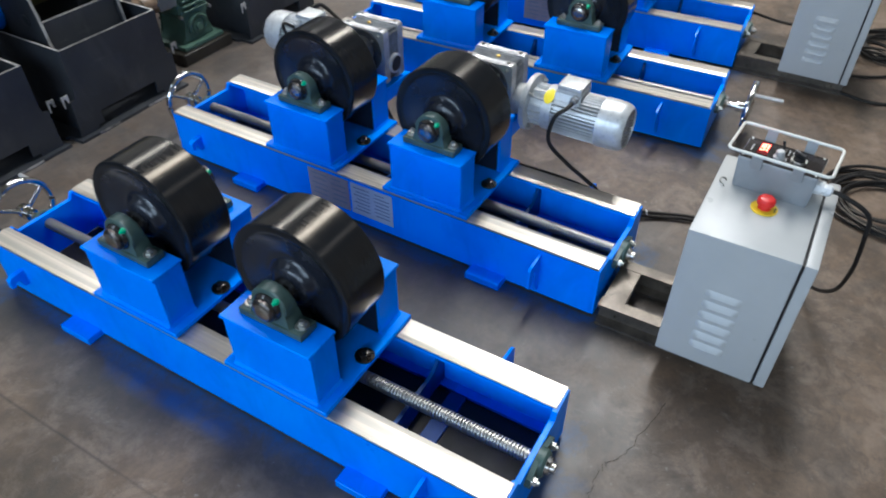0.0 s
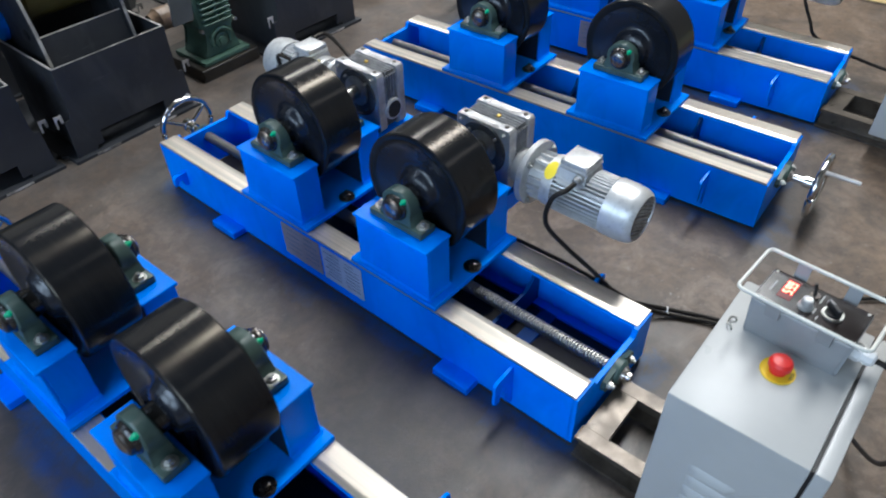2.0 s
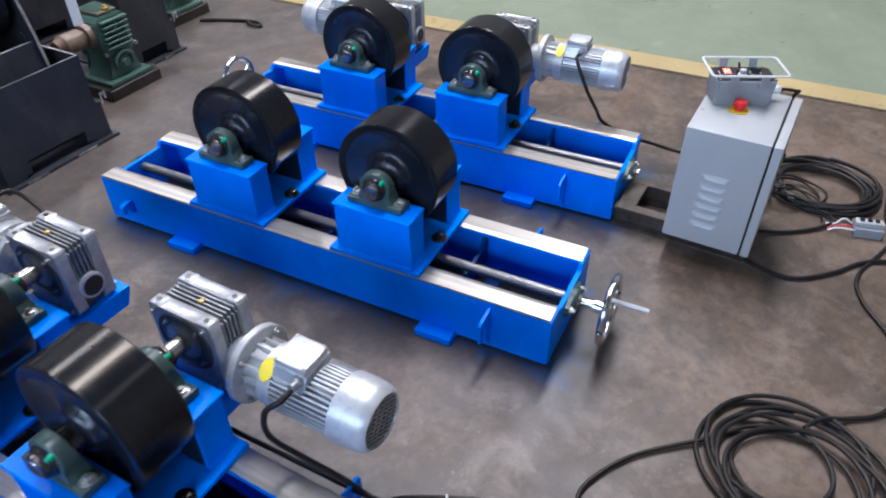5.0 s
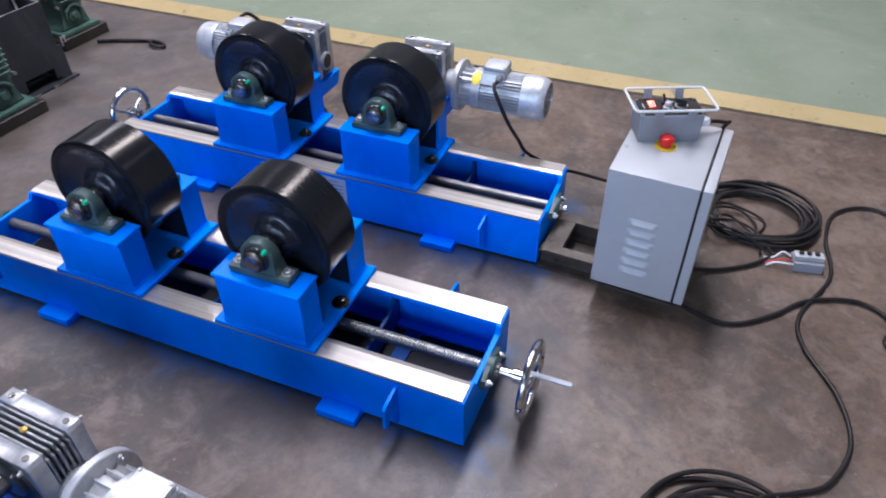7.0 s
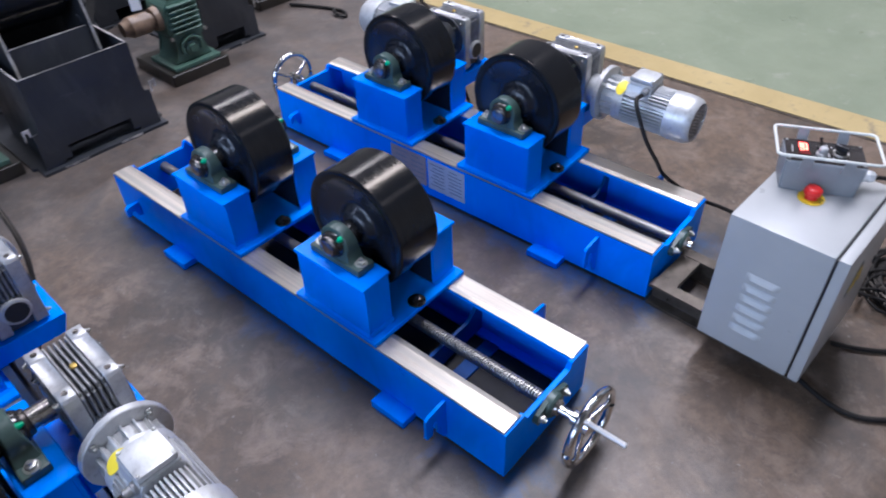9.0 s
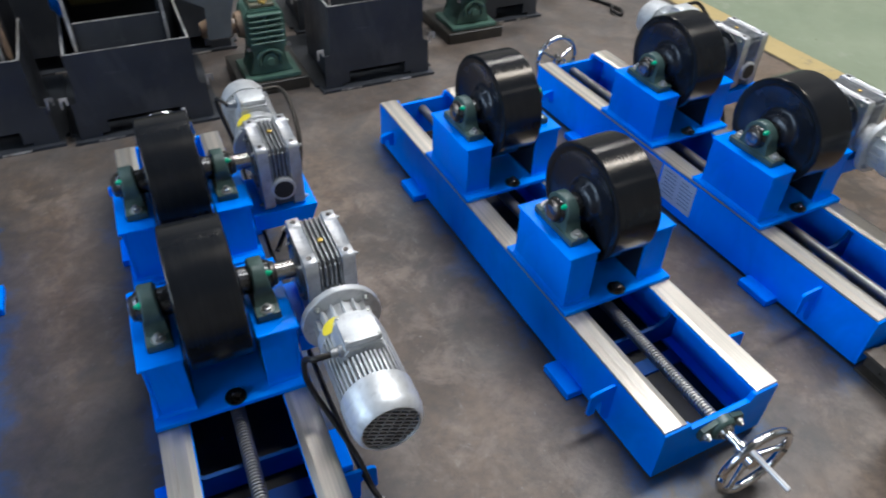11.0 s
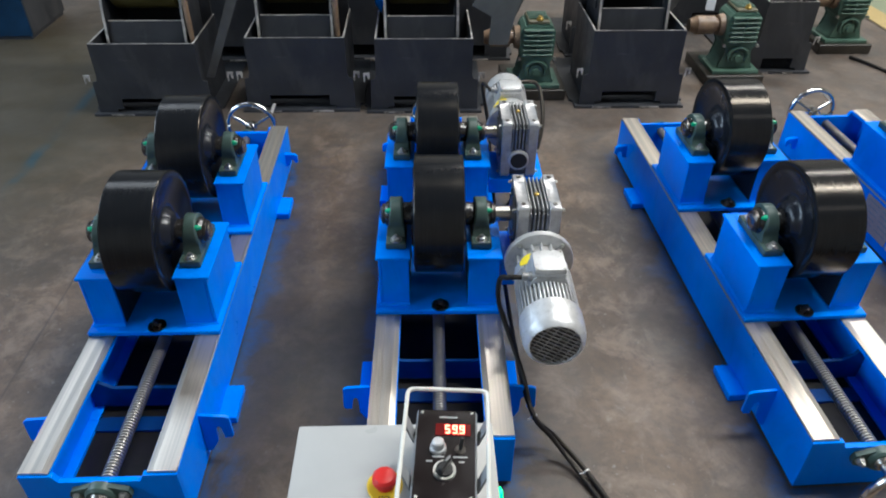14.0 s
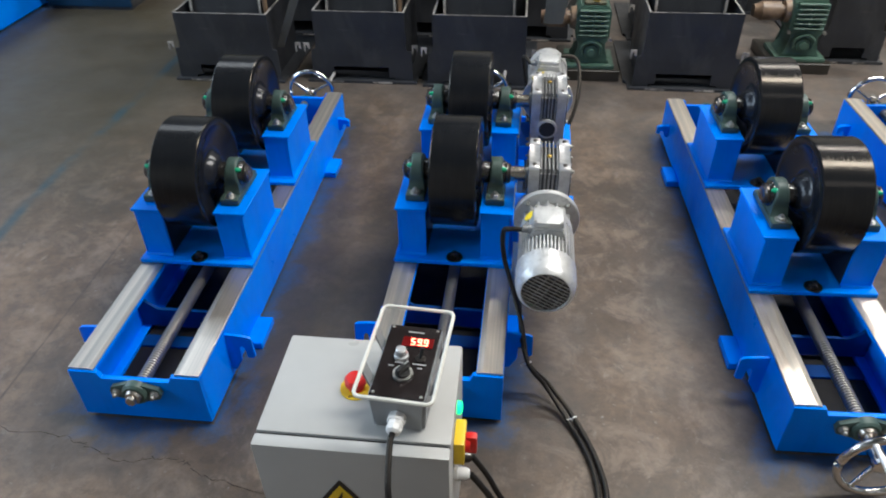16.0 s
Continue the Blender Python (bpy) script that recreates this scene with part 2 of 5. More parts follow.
GREEN_LAMP = glow("green_lamp", (0.03, 0.80, 0.22), 1.7)
SMOKED = paint("smoked_window", (0.10, 0.004, 0.004), (0.16, 0.006, 0.006), 0.2)

# beds: centre of the near end, turn about the vertical
BEDS = {"a": (-0.348, 0.323, 0.0), "b": (0.403, 0.402, -0.9), "c": (1.430, 0.375, 2.0), "d": (2.168, 0.432, 2.3), "e": (-2.665, 2.30, 0.0)}
BED_L, BED_W, BED_H = 1.64, 0.345, 0.174


def concrete():
    """Worn workshop concrete: trowel clouds, dark stains, scratches, cracks, blue overspray round the beds and areas
    painted dimmer.
    """
    m = Nodes("worn_concrete", 0.5, 0.0, 0.5)
    p = m.world_coord()
    clouds = m.noise(1.1, 6, 0.62, p, 0.6)
    fine = m.noise(26, 6, 0.7, p)
    c = m.ramp(clouds, (0.28, (0.043, 0.032, 0.023)), (0.5, (0.130, 0.087, 0.056)), (0.72, (0.215, 0.150, 0.100)))
    c = m.mix(m.ramp(fine, (0.3, 0.6), (0.62, 0.0)), c, (0.034, 0.028, 0.023))
    c = m.mix(m.ramp(m.noise(7.5, 6, 0.72, p, 0.4), (0.48, 0.0), (0.64, 0.70)), c, (0.215, 0.160, 0.120))
    c = m.mix(m.ramp(m.noise(3.4, 5, 0.6, p, 1.2), (0.52, 0.0), (0.72, 0.60)), c, (0.040, 0.036, 0.032))
    c = m.mix(m.ramp(m.noise(60, 3, 0.5, p), (0.68, 0.0), (0.76, 0.6)), c, (0.26, 0.24, 0.22))
    c = m.mix(m.ramp(m.noise(15, 8, 0.8, p, 0.3), (0.54, 0.0), (0.70, 0.5)), c, (0.040, 0.034, 0.030))
    c = m.mix(m.ramp(m.noise(19, 7, 0.75, m.stretched(1.0, 0.55, 1.0, p), 0.5), (0.60, 0.0), (0.70, 0.42)), c, (0.285, 0.240, 0.205))
    v = m.tree.nodes.new("ShaderNodeTexVoronoi")
    v.feature = "DISTANCE_TO_EDGE"
    v.inputs["Scale"].default_value = 0.42
    wob = m.tree.nodes.new("ShaderNodeVectorMath")
    wob.operation = "ADD"
    n3 = m.tree.nodes.new("ShaderNodeTexNoise")
    m.put(p, n3.inputs["Vector"])
    n3.inputs["Scale"].default_value, n3.inputs["Detail"].default_value = 3.0, 6
    m.put(p, wob.inputs[0]), m.put(n3.outputs["Color"], wob.inputs[1])
    m.put(wob.outputs[0], v.inputs["Vector"])
    crack = m.math("MULTIPLY", m.ramp(v.outputs["Distance"], (0.0, 0.6), (0.0024, 0.0)), m.ramp(m.noise(0.7, 2, 0.5, p), (0.46, 0.0), (0.6, 1.0)))
    c = m.mix(m.math("MULTIPLY", crack, 0.4), c, (0.030, 0.027, 0.024))
    # grey dust trodden in along the row of stands
    strip = m.math("ADD", m.split(p)[1], m.math("MULTIPLY", m.noise(2.6, 6, 0.65, p, 0.6), 0.8))
    c = m.mix(m.math("MULTIPLY", m.ramp(m.math("MULTIPLY", strip, 0.3), (0.66, 0.0), (0.84, 0.55)), m.ramp(m.noise(9, 6, 0.7, p), (0.35, 0.5), (0.6, 1.0))), c, (0.094, 0.092, 0.092))
    # olive-dark patch painted in beyond the first bed, where less light falls
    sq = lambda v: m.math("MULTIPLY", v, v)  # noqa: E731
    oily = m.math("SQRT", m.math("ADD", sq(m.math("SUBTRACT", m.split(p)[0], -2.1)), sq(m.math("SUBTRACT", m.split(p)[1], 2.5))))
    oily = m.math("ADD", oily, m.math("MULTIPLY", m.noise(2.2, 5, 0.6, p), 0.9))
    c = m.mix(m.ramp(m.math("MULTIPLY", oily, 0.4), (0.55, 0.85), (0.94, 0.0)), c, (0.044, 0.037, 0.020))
    # floor between the first two beds painted darker, standing in for missing sheen
    dimmed = m.math("SQRT", m.math("ADD", sq(m.math("MULTIPLY", m.math("SUBTRACT", m.split(p)[0], 0.02), 1.5)), sq(m.math("SUBTRACT", m.split(p)[1], 0.80))))
    dimmed = m.math("ADD", dimmed, m.math("MULTIPLY", m.noise(4.2, 6, 0.65, p, 0.5), 0.5))
    c = m.mix(m.ramp(dimmed, (0.34, 0.68), (0.84, 0.0)), c, (0.030, 0.031, 0.026))
    # overspray haze and a broader dark band round the beds, both broken up by noise
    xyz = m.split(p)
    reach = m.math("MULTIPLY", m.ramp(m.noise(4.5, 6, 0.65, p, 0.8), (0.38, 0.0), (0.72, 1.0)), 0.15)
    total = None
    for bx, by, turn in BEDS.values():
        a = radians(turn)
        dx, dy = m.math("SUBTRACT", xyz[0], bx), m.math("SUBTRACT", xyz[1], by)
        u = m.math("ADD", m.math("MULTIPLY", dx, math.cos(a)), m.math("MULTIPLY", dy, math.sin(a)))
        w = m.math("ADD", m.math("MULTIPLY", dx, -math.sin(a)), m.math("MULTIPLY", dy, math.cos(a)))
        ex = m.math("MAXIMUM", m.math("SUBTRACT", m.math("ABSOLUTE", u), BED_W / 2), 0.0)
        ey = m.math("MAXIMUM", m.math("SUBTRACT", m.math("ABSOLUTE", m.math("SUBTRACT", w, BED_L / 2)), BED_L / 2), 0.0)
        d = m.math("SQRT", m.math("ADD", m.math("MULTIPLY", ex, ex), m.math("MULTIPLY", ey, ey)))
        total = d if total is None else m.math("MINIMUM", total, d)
    # broad band: the concrete turns dark grey towards each bed
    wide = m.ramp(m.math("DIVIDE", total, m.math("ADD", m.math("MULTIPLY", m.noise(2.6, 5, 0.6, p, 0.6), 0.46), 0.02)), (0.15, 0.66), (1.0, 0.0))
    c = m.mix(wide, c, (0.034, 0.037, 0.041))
    haze = m.ramp(m.math("DIVIDE", total, m.math("ADD", reach, 0.012)), (0.1, 0.75), (1.2, 0.0))
    c = m.mix(m.math("MULTIPLY", m.math("MULTIPLY", haze, m.ramp(m.noise(30, 7, 0.75, p), (0.36, 0.30), (0.58, 1.0))), m.math("GREATER_THAN", total, 0.0005)), c, (0.005, 0.070, 0.21))
    # old drips of blue paint left of the first bed
    band = m.math("ABSOLUTE", m.math("SUBTRACT", xyz[0], m.math("ADD", -1.325, m.math("MULTIPLY", m.noise(1.7, 3, 0.5, p), 0.10))))
    spots = m.math("MULTIPLY", m.ramp(band, (0.008, 0.75), (0.032, 0.0)), m.ramp(m.noise(3.2, 5, 0.65, p), (0.44, 0.10), (0.58, 1.0)))
    c = m.mix(spots, c, (0.010, 0.048, 0.068))
    # a rubbed streak of blue beside the first bed and a saw-cut joint further out
    side = m.math("ABSOLUTE", m.math("SUBTRACT", xyz[0], m.math("ADD", -0.605, m.math("MULTIPLY", m.noise(3.0, 3, 0.5, p), 0.03))))
    along = m.ramp(m.math("ABSOLUTE", m.math("SUBTRACT", xyz[1], 1.21)), (0.12, 1.0), (0.26, 0.0))
    streak = m.math("MULTIPLY", m.math("MULTIPLY", m.ramp(side, (0.012, 0.8), (0.040, 0.0)), along), m.ramp(m.noise(12, 5, 0.65, p), (0.35, 0.3), (0.6, 1.0)))
    c = m.mix(streak, c, (0.008, 0.055, 0.19))
    cut = m.math("ABSOLUTE", m.math("SUBTRACT", xyz[0], m.math("ADD", -0.798, m.math("MULTIPLY", m.noise(9, 4, 0.6, p), 0.006))))
    c = m.mix(m.math("MULTIPLY", m.ramp(cut, (0.0015, 0.75), (0.0045, 0.0)), m.ramp(m.noise(2.0, 3, 0.6, p), (0.35, 0.2), (0.55, 1.0))), c, (0.022, 0.019, 0.017))
    m.set(Base_Color=c, Roughness=m.ramp(m.noise(4.0, 6, 0.7, p), (0.3, 0.32), (0.7, 0.58)))
    m.bump(m.mix(0.5, m.noise(9, 6, 0.7, p), m.noise(120, 4, 0.7, p)), 0.34, 0.0035)
    return m.mat


def painted_floor(name, dark, light, worn):
    m = Nodes(name, 0.35, 0.0, 0.5)
    p = m.world_coord()
    c = m.mix(m.ramp(m.noise(1.6, 6, 0.65, p, 0.5), (0.3, 0.0), (0.7, 1.0)), dark, light)
    c = m.mix(m.ramp(m.noise(7, 6, 0.75, p), (0.58, 0.0), (0.68, 0.8)), c, worn)
    c = m.mix(m.ramp(m.noise(30, 4, 0.6, m.stretched(0.4, 3, 1, p)), (0.62, 0.0), (0.7, 0.5)), c, worn)
    m.set(Base_Color=c, Roughness=m.ramp(m.noise(5, 5, 0.6, p), (0.3, 0.26), (0.7, 0.52)))
    m.bump(m.noise(40, 5, 0.7, p), 0.15, 0.002)
    return m.mat


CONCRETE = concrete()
GREEN_FLOOR = painted_floor("green_floor_paint", (0.182, 0.214, 0.138), (0.244, 0.272, 0.182), (0.30, 0.305, 0.235))
YELLOW_LINE = painted_floor("yellow_line_paint", (0.38, 0.285, 0.12), (0.50, 0.385, 0.175), (0.20, 0.17, 0.12))
WALL = painted_floor("plaster_wall", (0.22, 0.20, 0.175), (0.29, 0.265, 0.23), (0.16, 0.15, 0.13))
ROOF = painted_floor("grey_roof_sheet", (0.070, 0.065, 0.058), (0.100, 0.093, 0.083), (0.060, 0.055, 0.050))


# ---------------------------------------------------------------- mesh helpers
def part(name, bm, material, parent=None, label="", angle=35):
    """Links a bmesh as one mesh object, under its thing or part."""
    mesh = bpy.data.meshes.new(name)
    bmesh.ops.recalc_face_normals(bm, faces=bm.faces)
    bm.to_mesh(mesh)
    bm.free()
    mesh.materials.append(material)
    mesh.shade_smooth()
    mesh.set_sharp_from_angle(angle=radians(angle))
    ob = new(name, mesh)
    if parent:
        ob.parent = parent
    if label:
        ob["label"] = label
    return ob


def thing(name, m, label, category, group="", kind=""):
    ob = new(name)
    ob.empty_display_size = 0.05
    ob.matrix_world = m
    return tagged(ob, label, category, group, kind)


def box(bm, x0, x1, y0, y1, z0, z1, bevel=0.0, seg=1, turn=None):
    """A block, its edges rounded by bevel."""
    made = bmesh.ops.create_cube(bm, size=1.0)["verts"]
    for v in made:
        v.co = Vector(((x0 + x1) / 2 + v.co.x * (x1 - x0), (y0 + y1) / 2 + v.co.y * (y1 - y0), (z0 + z1) / 2 + v.co.z * (z1 - z0)))
    if turn:
        bmesh.ops.transform(bm, matrix=turn, verts=made)
    if bevel:
        edges = list({e for v in made for e in v.link_edges})
        bmesh.ops.bevel(bm, geom=edges, offset=bevel, segments=seg, affect="EDGES", profile=0.6)
    return bm


def prism(bm, outline, axis, lo, hi):
    """An outline (pairs) drawn out along axis: x takes (y, z), y takes (x, z), z takes (x, y)."""
    rings = []
    for d in (lo, hi):
        place = {"x": lambda a, b: (d, a, b), "y": lambda a, b: (a, d, b), "z": lambda a, b: (a, b, d)}[axis]
        rings.append([bm.verts.new(place(a, b)) for a, b in outline])
    n = len(outline)
    bm.faces.new(rings[0])
    bm.faces.new(rings[1][::-1])
    for i in range(n):
        bm.faces.new((rings[0][i], rings[1][i], rings[1][(i + 1) % n], rings[0][(i + 1) % n]))
    return bm


def lathe(bm, profile, axis="x", centre=(0, 0, 0), seg=48):
    """Turns a profile of (along, radius) about an axis through centre."""
    c = Vector(centre)
    rings = []
    for along, r in profile:
        ring = []
        for i in range(seg if r > 1e-6 else 1):
            a = 2 * math.pi * i / seg
            u, v = r * math.cos(a), r * math.sin(a)
            ring.append(bm.verts.new(c + Vector({"x": (along, u, v), "y": (u, along, v), "z": (u, v, along)}[axis])))
        rings.append(ring)
    for a, b in zip(rings, rings[1:]):
        for i in range(seg):
            j = (i + 1) % seg
            loop = [a[i % len(a)], a[j % len(a)], b[j % len(b)], b[i % len(b)]]
            loop = list(dict.fromkeys(loop))
            if len(loop) > 2:
                bm.faces.new(loop)
    return bm


def rod(bm, p, q, r, seg=16, r2=None):
    """A round bar from p to q with closed ends."""
    p, q = Vector(p), Vector(q)
    turn = (q - p).to_track_quat("Z", "Y").to_matrix()
    rings = []
    for at, rad in ((p, r), (q, r if r2 is None else r2)):
        rings.append([bm.verts.new(at + turn @ Vector((rad * math.cos(2 * math.pi * i / seg), rad * math.sin(2 * math.pi * i / seg), 0))) for i in range(seg)])
    bm.faces.new(rings[0][::-1])
    bm.faces.new(rings[1])
    for i in range(seg):
        j = (i + 1) % seg
        bm.faces.new((rings[0][i], rings[0][j], rings[1][j], rings[1][i]))
    return bm


def spline(points, steps=8, closed=False):
    """A smooth line through points."""
    pts = [Vector(p) for p in points]
    n = len(pts)
    out = []
    for i in range(n if closed else n - 1):
        a, b = pts[i], pts[(i + 1) % n]
        before = pts[i - 1] if (i or closed) else a
        after = pts[(i + 2) % n] if (closed or i + 2 < n) else b
        for k in range(steps):
            t = k / steps
            out.append(0.5 * ((2 * a) + (b - before) * t + (2 * before - 5 * a + 4 * b - after) * t * t + (3 * a - before - 3 * b + after) * t ** 3))
    if not closed:
        out.append(pts[-1])
    return out


def tube(bm, line, r, seg=10, closed=False):
    """A round tube along a line."""
    line = [Vector(p) for p in line]
    n = len(line)
    up = Vector((0, 0, 1))
    rings = []
    for i, p in enumerate(line):
        ahead = (line[(i + 1) % n] - line[i - 1]) if closed else (line[min(i + 1, n - 1)] - line[max(i - 1, 0)])
        ahead.normalize()
        side = ahead.cross(up)
        if side.length < 1e-3:
            side = ahead.cross(Vector((1, 0, 0)))
        side.normalize()
        above = side.cross(ahead)
        rings.append([bm.verts.new(p + r * (math.cos(2 * math.pi * k / seg) * side + math.sin(2 * math.pi * k / seg) * above)) for k in range(seg)])
    for i in range(n if closed else n - 1):
        a, b = rings[i], rings[(i + 1) % n]
        for k in range(seg):
            m = (k + 1) % seg
            bm.faces.new((a[k], a[m], b[m], b[k]))
    if not closed:
        bm.faces.new(rings[0][::-1])
        bm.faces.new(rings[-1])
    return bm


def hexbolt(bm, at, axis, r=0.009, h=0.007, washer=0.0, flip=1):
    """A hexagon head on its washer."""
    if washer:
        lathe(bm, [(0, 0), (0, washer), (flip * 0.002, washer), (flip * 0.002, 0)], axis, at, 18)
    lathe(bm, [(flip * 0.002, 0), (flip * 0.002, r), (flip * (h - 0.001), r), (flip * h, r * 0.85), (flip * h, 0)], axis, at, 6)
    lathe(bm, [(flip * h, 0), (flip * h, r * 0.55), (flip * (h + 0.006), r * 0.5), (flip * (h + 0.006), 0)], axis, at, 10)
    return bm


def B():
    return bmesh.new()


def lettering(name, text, size, material, parent, m, label=""):
    """Raised print in the built-in letter shapes."""
    curve = bpy.data.curves.new(name, "FONT")
    curve.body, curve.size, curve.extrude = text, size, 0.0003
    curve.align_x, curve.align_y = "CENTER", "CENTER"
    temp = bpy.data.objects.new(name, curve)
    mesh = bpy.data.meshes.new_from_object(temp)
    bpy.data.objects.remove(temp)
    mesh.materials.append(material)
    ob = new(name, mesh)
    ob.parent = parent
    ob.matrix_local = m
    if label:
        ob["label"] = label
    return ob


# ---------------------------------------------------------------- the hall
def structure(name, bm, material, label, category):
    return tagged(part(name, bm, material), label, category, "", "structure")


bm = B()
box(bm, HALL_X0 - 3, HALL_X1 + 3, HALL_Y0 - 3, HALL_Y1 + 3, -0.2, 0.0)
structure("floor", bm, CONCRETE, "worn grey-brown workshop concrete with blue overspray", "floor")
bm = B()
lean = -0.036
line_x = lambda y: 3.345 + lean * y  # noqa: E731
prism(bm, [(line_x(HALL_Y0) + 0.155, HALL_Y0), (HALL_X1, HALL_Y0), (HALL_X1, HALL_Y1), (line_x(HALL_Y1) + 0.155, HALL_Y1)], "z", -0.05, 0.003)
structure("green_floor", bm, GREEN_FLOOR, "pale green painted walkway, scuffed and glossy", "painted floor")
bm = B()
prism(bm, [(line_x(HALL_Y0), HALL_Y0), (line_x(HALL_Y0) + 0.155, HALL_Y0), (line_x(HALL_Y1) + 0.155, HALL_Y1), (line_x(HALL_Y1), HALL_Y1)], "z", -0.05, 0.005)
structure("floor_line", bm, YELLOW_LINE, "worn dull yellow line along the walkway", "floor marking")

bm = B()
prism(bm, [(line_x(HALL_Y0) - 0.016, HALL_Y0), (line_x(HALL_Y0) - 0.001, HALL_Y0), (line_x(HALL_Y1) - 0.001, HALL_Y1), (line_x(HALL_Y1) - 0.016, HALL_Y1)], "z", -0.05, 0.002)
structure("floor_joint", bm, RUST, "dark dirty joint beside the yellow line", "floor joint")

# a crack that wanders past the first bed's near end
rnd = random.Random(11)
CRACK = [(-0.95, 0.270), (-0.724, 0.258), (-0.549, 0.246), (-0.456, 0.220), (-0.357, 0.189), (-0.282, 0.207), (-0.210, 0.203), (-0.150, 0.170), (0.04, 0.135)]
mid = [(px + rnd.uniform(-0.006, 0.006), py + rnd.uniform(-0.007, 0.007)) for px, py, _ in spline([(px, py, 0.0) for px, py in CRACK], 9)]
bm = B()
edge = []
for px, py in mid:
    half = rnd.uniform(0.0003, 0.0010)
    edge.append((bm.verts.new((px, py - half, 0.0012)), bm.verts.new((px, py + half, 0.0012))))
for (a0, a1), (b0, b1) in zip(edge, edge[1:]):
    bm.faces.new((a0, b0, b1, a1))
structure("floor_crack", bm, CRACK_DIRT, "thin dark crack wandering across the concrete", "crack")

T = 0.24
bm = B()
box(bm, HALL_X0 - T, HALL_X1 + T, HALL_Y1, HALL_Y1 + T, 0, HALL_Z)
structure("wall_north", bm, WALL, "plain plastered hall wall", "wall")
bm = B()
box(bm, HALL_X0 - T, HALL_X1 + T, HALL_Y0 - T, HALL_Y0, 0, HALL_Z)
structure("wall_south", bm, WALL, "plain plastered hall wall", "wall")
bm = B()
box(bm, HALL_X1, HALL_X1 + T, HALL_Y0, HALL_Y1, 0, HALL_Z)
structure("wall_east", bm, WALL, "plain plastered hall wall", "wall")
bm = B()
box(bm, HALL_X0 - T, HALL_X0, HALL_Y0, HALL_Y1, 0, 1.8)
box(bm, HALL_X0 - T, HALL_X0, HALL_Y0, HALL_Y1, 5.0, HALL_Z)
edges_y = [HALL_Y0, -3.3, -0.7, 0.7, 3.3, 4.7, 7.3, HALL_Y1]
for y0, y1 in zip(edges_y[::2], edges_y[1::2]):
    box(bm, HALL_X0 - T, HALL_X0, y0, y1, 1.8, 5.0)
structure("wall_west", bm, WALL, "plastered hall wall with three tall windows", "wall")
bm = B()
xs = [HALL_X0 - T, -4.6, -2.2, 1.2, 6.8, HALL_X1 + T]
for x0, x1 in ((xs[0], xs[1]), (xs[2], xs[3]), (xs[4], xs[5])):
    box(bm, x0, x1, HALL_Y0 - T, HALL_Y1 + T, HALL_Z, HALL_Z + 0.2)
for x0, x1, holes in ((xs[1], xs[2], [sy for sx, sy in SKYLIGHTS if sx < 0]), (xs[3], xs[4], [sy for sx, sy in SKYLIGHTS if sx > 0])):
    marks = [HALL_Y0 - T, *[v for sy in holes for v in (sy - 0.45, sy + 0.45)], HALL_Y1 + T]
    for y0, y1 in zip(marks[::2], marks[1::2]):
        box(bm, x0, x1, y0, y1, HALL_Z, HALL_Z + 0.2)
structure("ceiling", bm, ROOF, "grey sheet roof with roof lights", "ceiling")


# ---------------------------------------------------------------- roller beds
def handwheel(bed, at, way, turn):
    """A chromed wheel of three spokes with its crank handle; way: -1 towards the near end."""
    x, y, z = at
    bm = B()
    lathe(bm, [(0.0, 0.0), (0.0, 0.012), (way * 0.030, 0.012), (way * 0.031, 0.0195), (way * 0.058, 0.0195), (way * 0.060, 0.023), (way * 0.078, 0.023), (way * 0.082, 0.016), (way * 0.082, 0.0)], "y", (x, y, z), 24)
    wy = y + way * 0.075
    for k in range(3):
        a = turn + k * 2 * math.pi / 3
        rod(bm, (x + 0.015 * math.cos(a), wy - way * 0.012, z + 0.015 * math.sin(a)), (x + 0.094 * math.cos(a), wy, z + 0.094 * math.sin(a)), 0.0075, 12, 0.006)
    wheel = part("handwheel", bm, CHROME, bed, "polished chrome handwheel with three spokes")
    bm = B()
    tube(bm, [(x + 0.097 * math.cos(k * math.pi / 24), wy, z + 0.097 * math.sin(k * math.pi / 24)) for k in range(48)], 0.0105, 14, True)
    part("rim", bm, CHROME, wheel)
    hx, hz = x + 0.095 * math.cos(turn), z + 0.095 * math.sin(turn)
    bm = B()
    lathe(bm, [(0, 0), (0, 0.0075), (way * 0.012, 0.0075), (way * 0.014, 0.0062), (way * 0.106, 0.0068), (way * 0.109, 0.0055), (way * 0.109, 0)], "y", (hx, wy, hz), 16)
    part("handle", bm, HANDLE, wheel, "bright turned crank handle")


def screw_bearing(bed, y, way, z):
    """An oval two-bolt flange bearing on the end plate."""
    bm = B()
    lathe(bm, [(0, 0), (0, 0.036), (way * 0.018, 0.034), (way * 0.024, 0.028), (way * 0.024, 0)], "y", (0, y, z), 28)
    for s in (-1, 1):
        prism(bm, [(s * 0.02, z - 0.030), (s * 0.062, z - 0.016), (s * 0.068, z), (s * 0.062, z + 0.016), (s * 0.02, z + 0.030)], "y", y, y + way * 0.013)
    block = part("screw_bearing", bm, CAST_GREEN, bed, "green oval flange bearing")
    for s in (-1, 1):
        bm = B()
        hexbolt(bm, (s * 0.05, y + way * 0.013, z), "y", 0.010, 0.010, 0.012, way)
        part("bolt", bm, ZINC, block)
    bm = B()
    lathe(bm, [(0, 0), (way * 0.002, 0.022), (way * 0.010, 0.019), (way * 0.012, 0.013), (way * 0.022, 0.0125), (way * 0.022, 0)], "y", (0, y + way * 0.022, z), 20)
    part("shaft_end", bm, SHAFT, block)


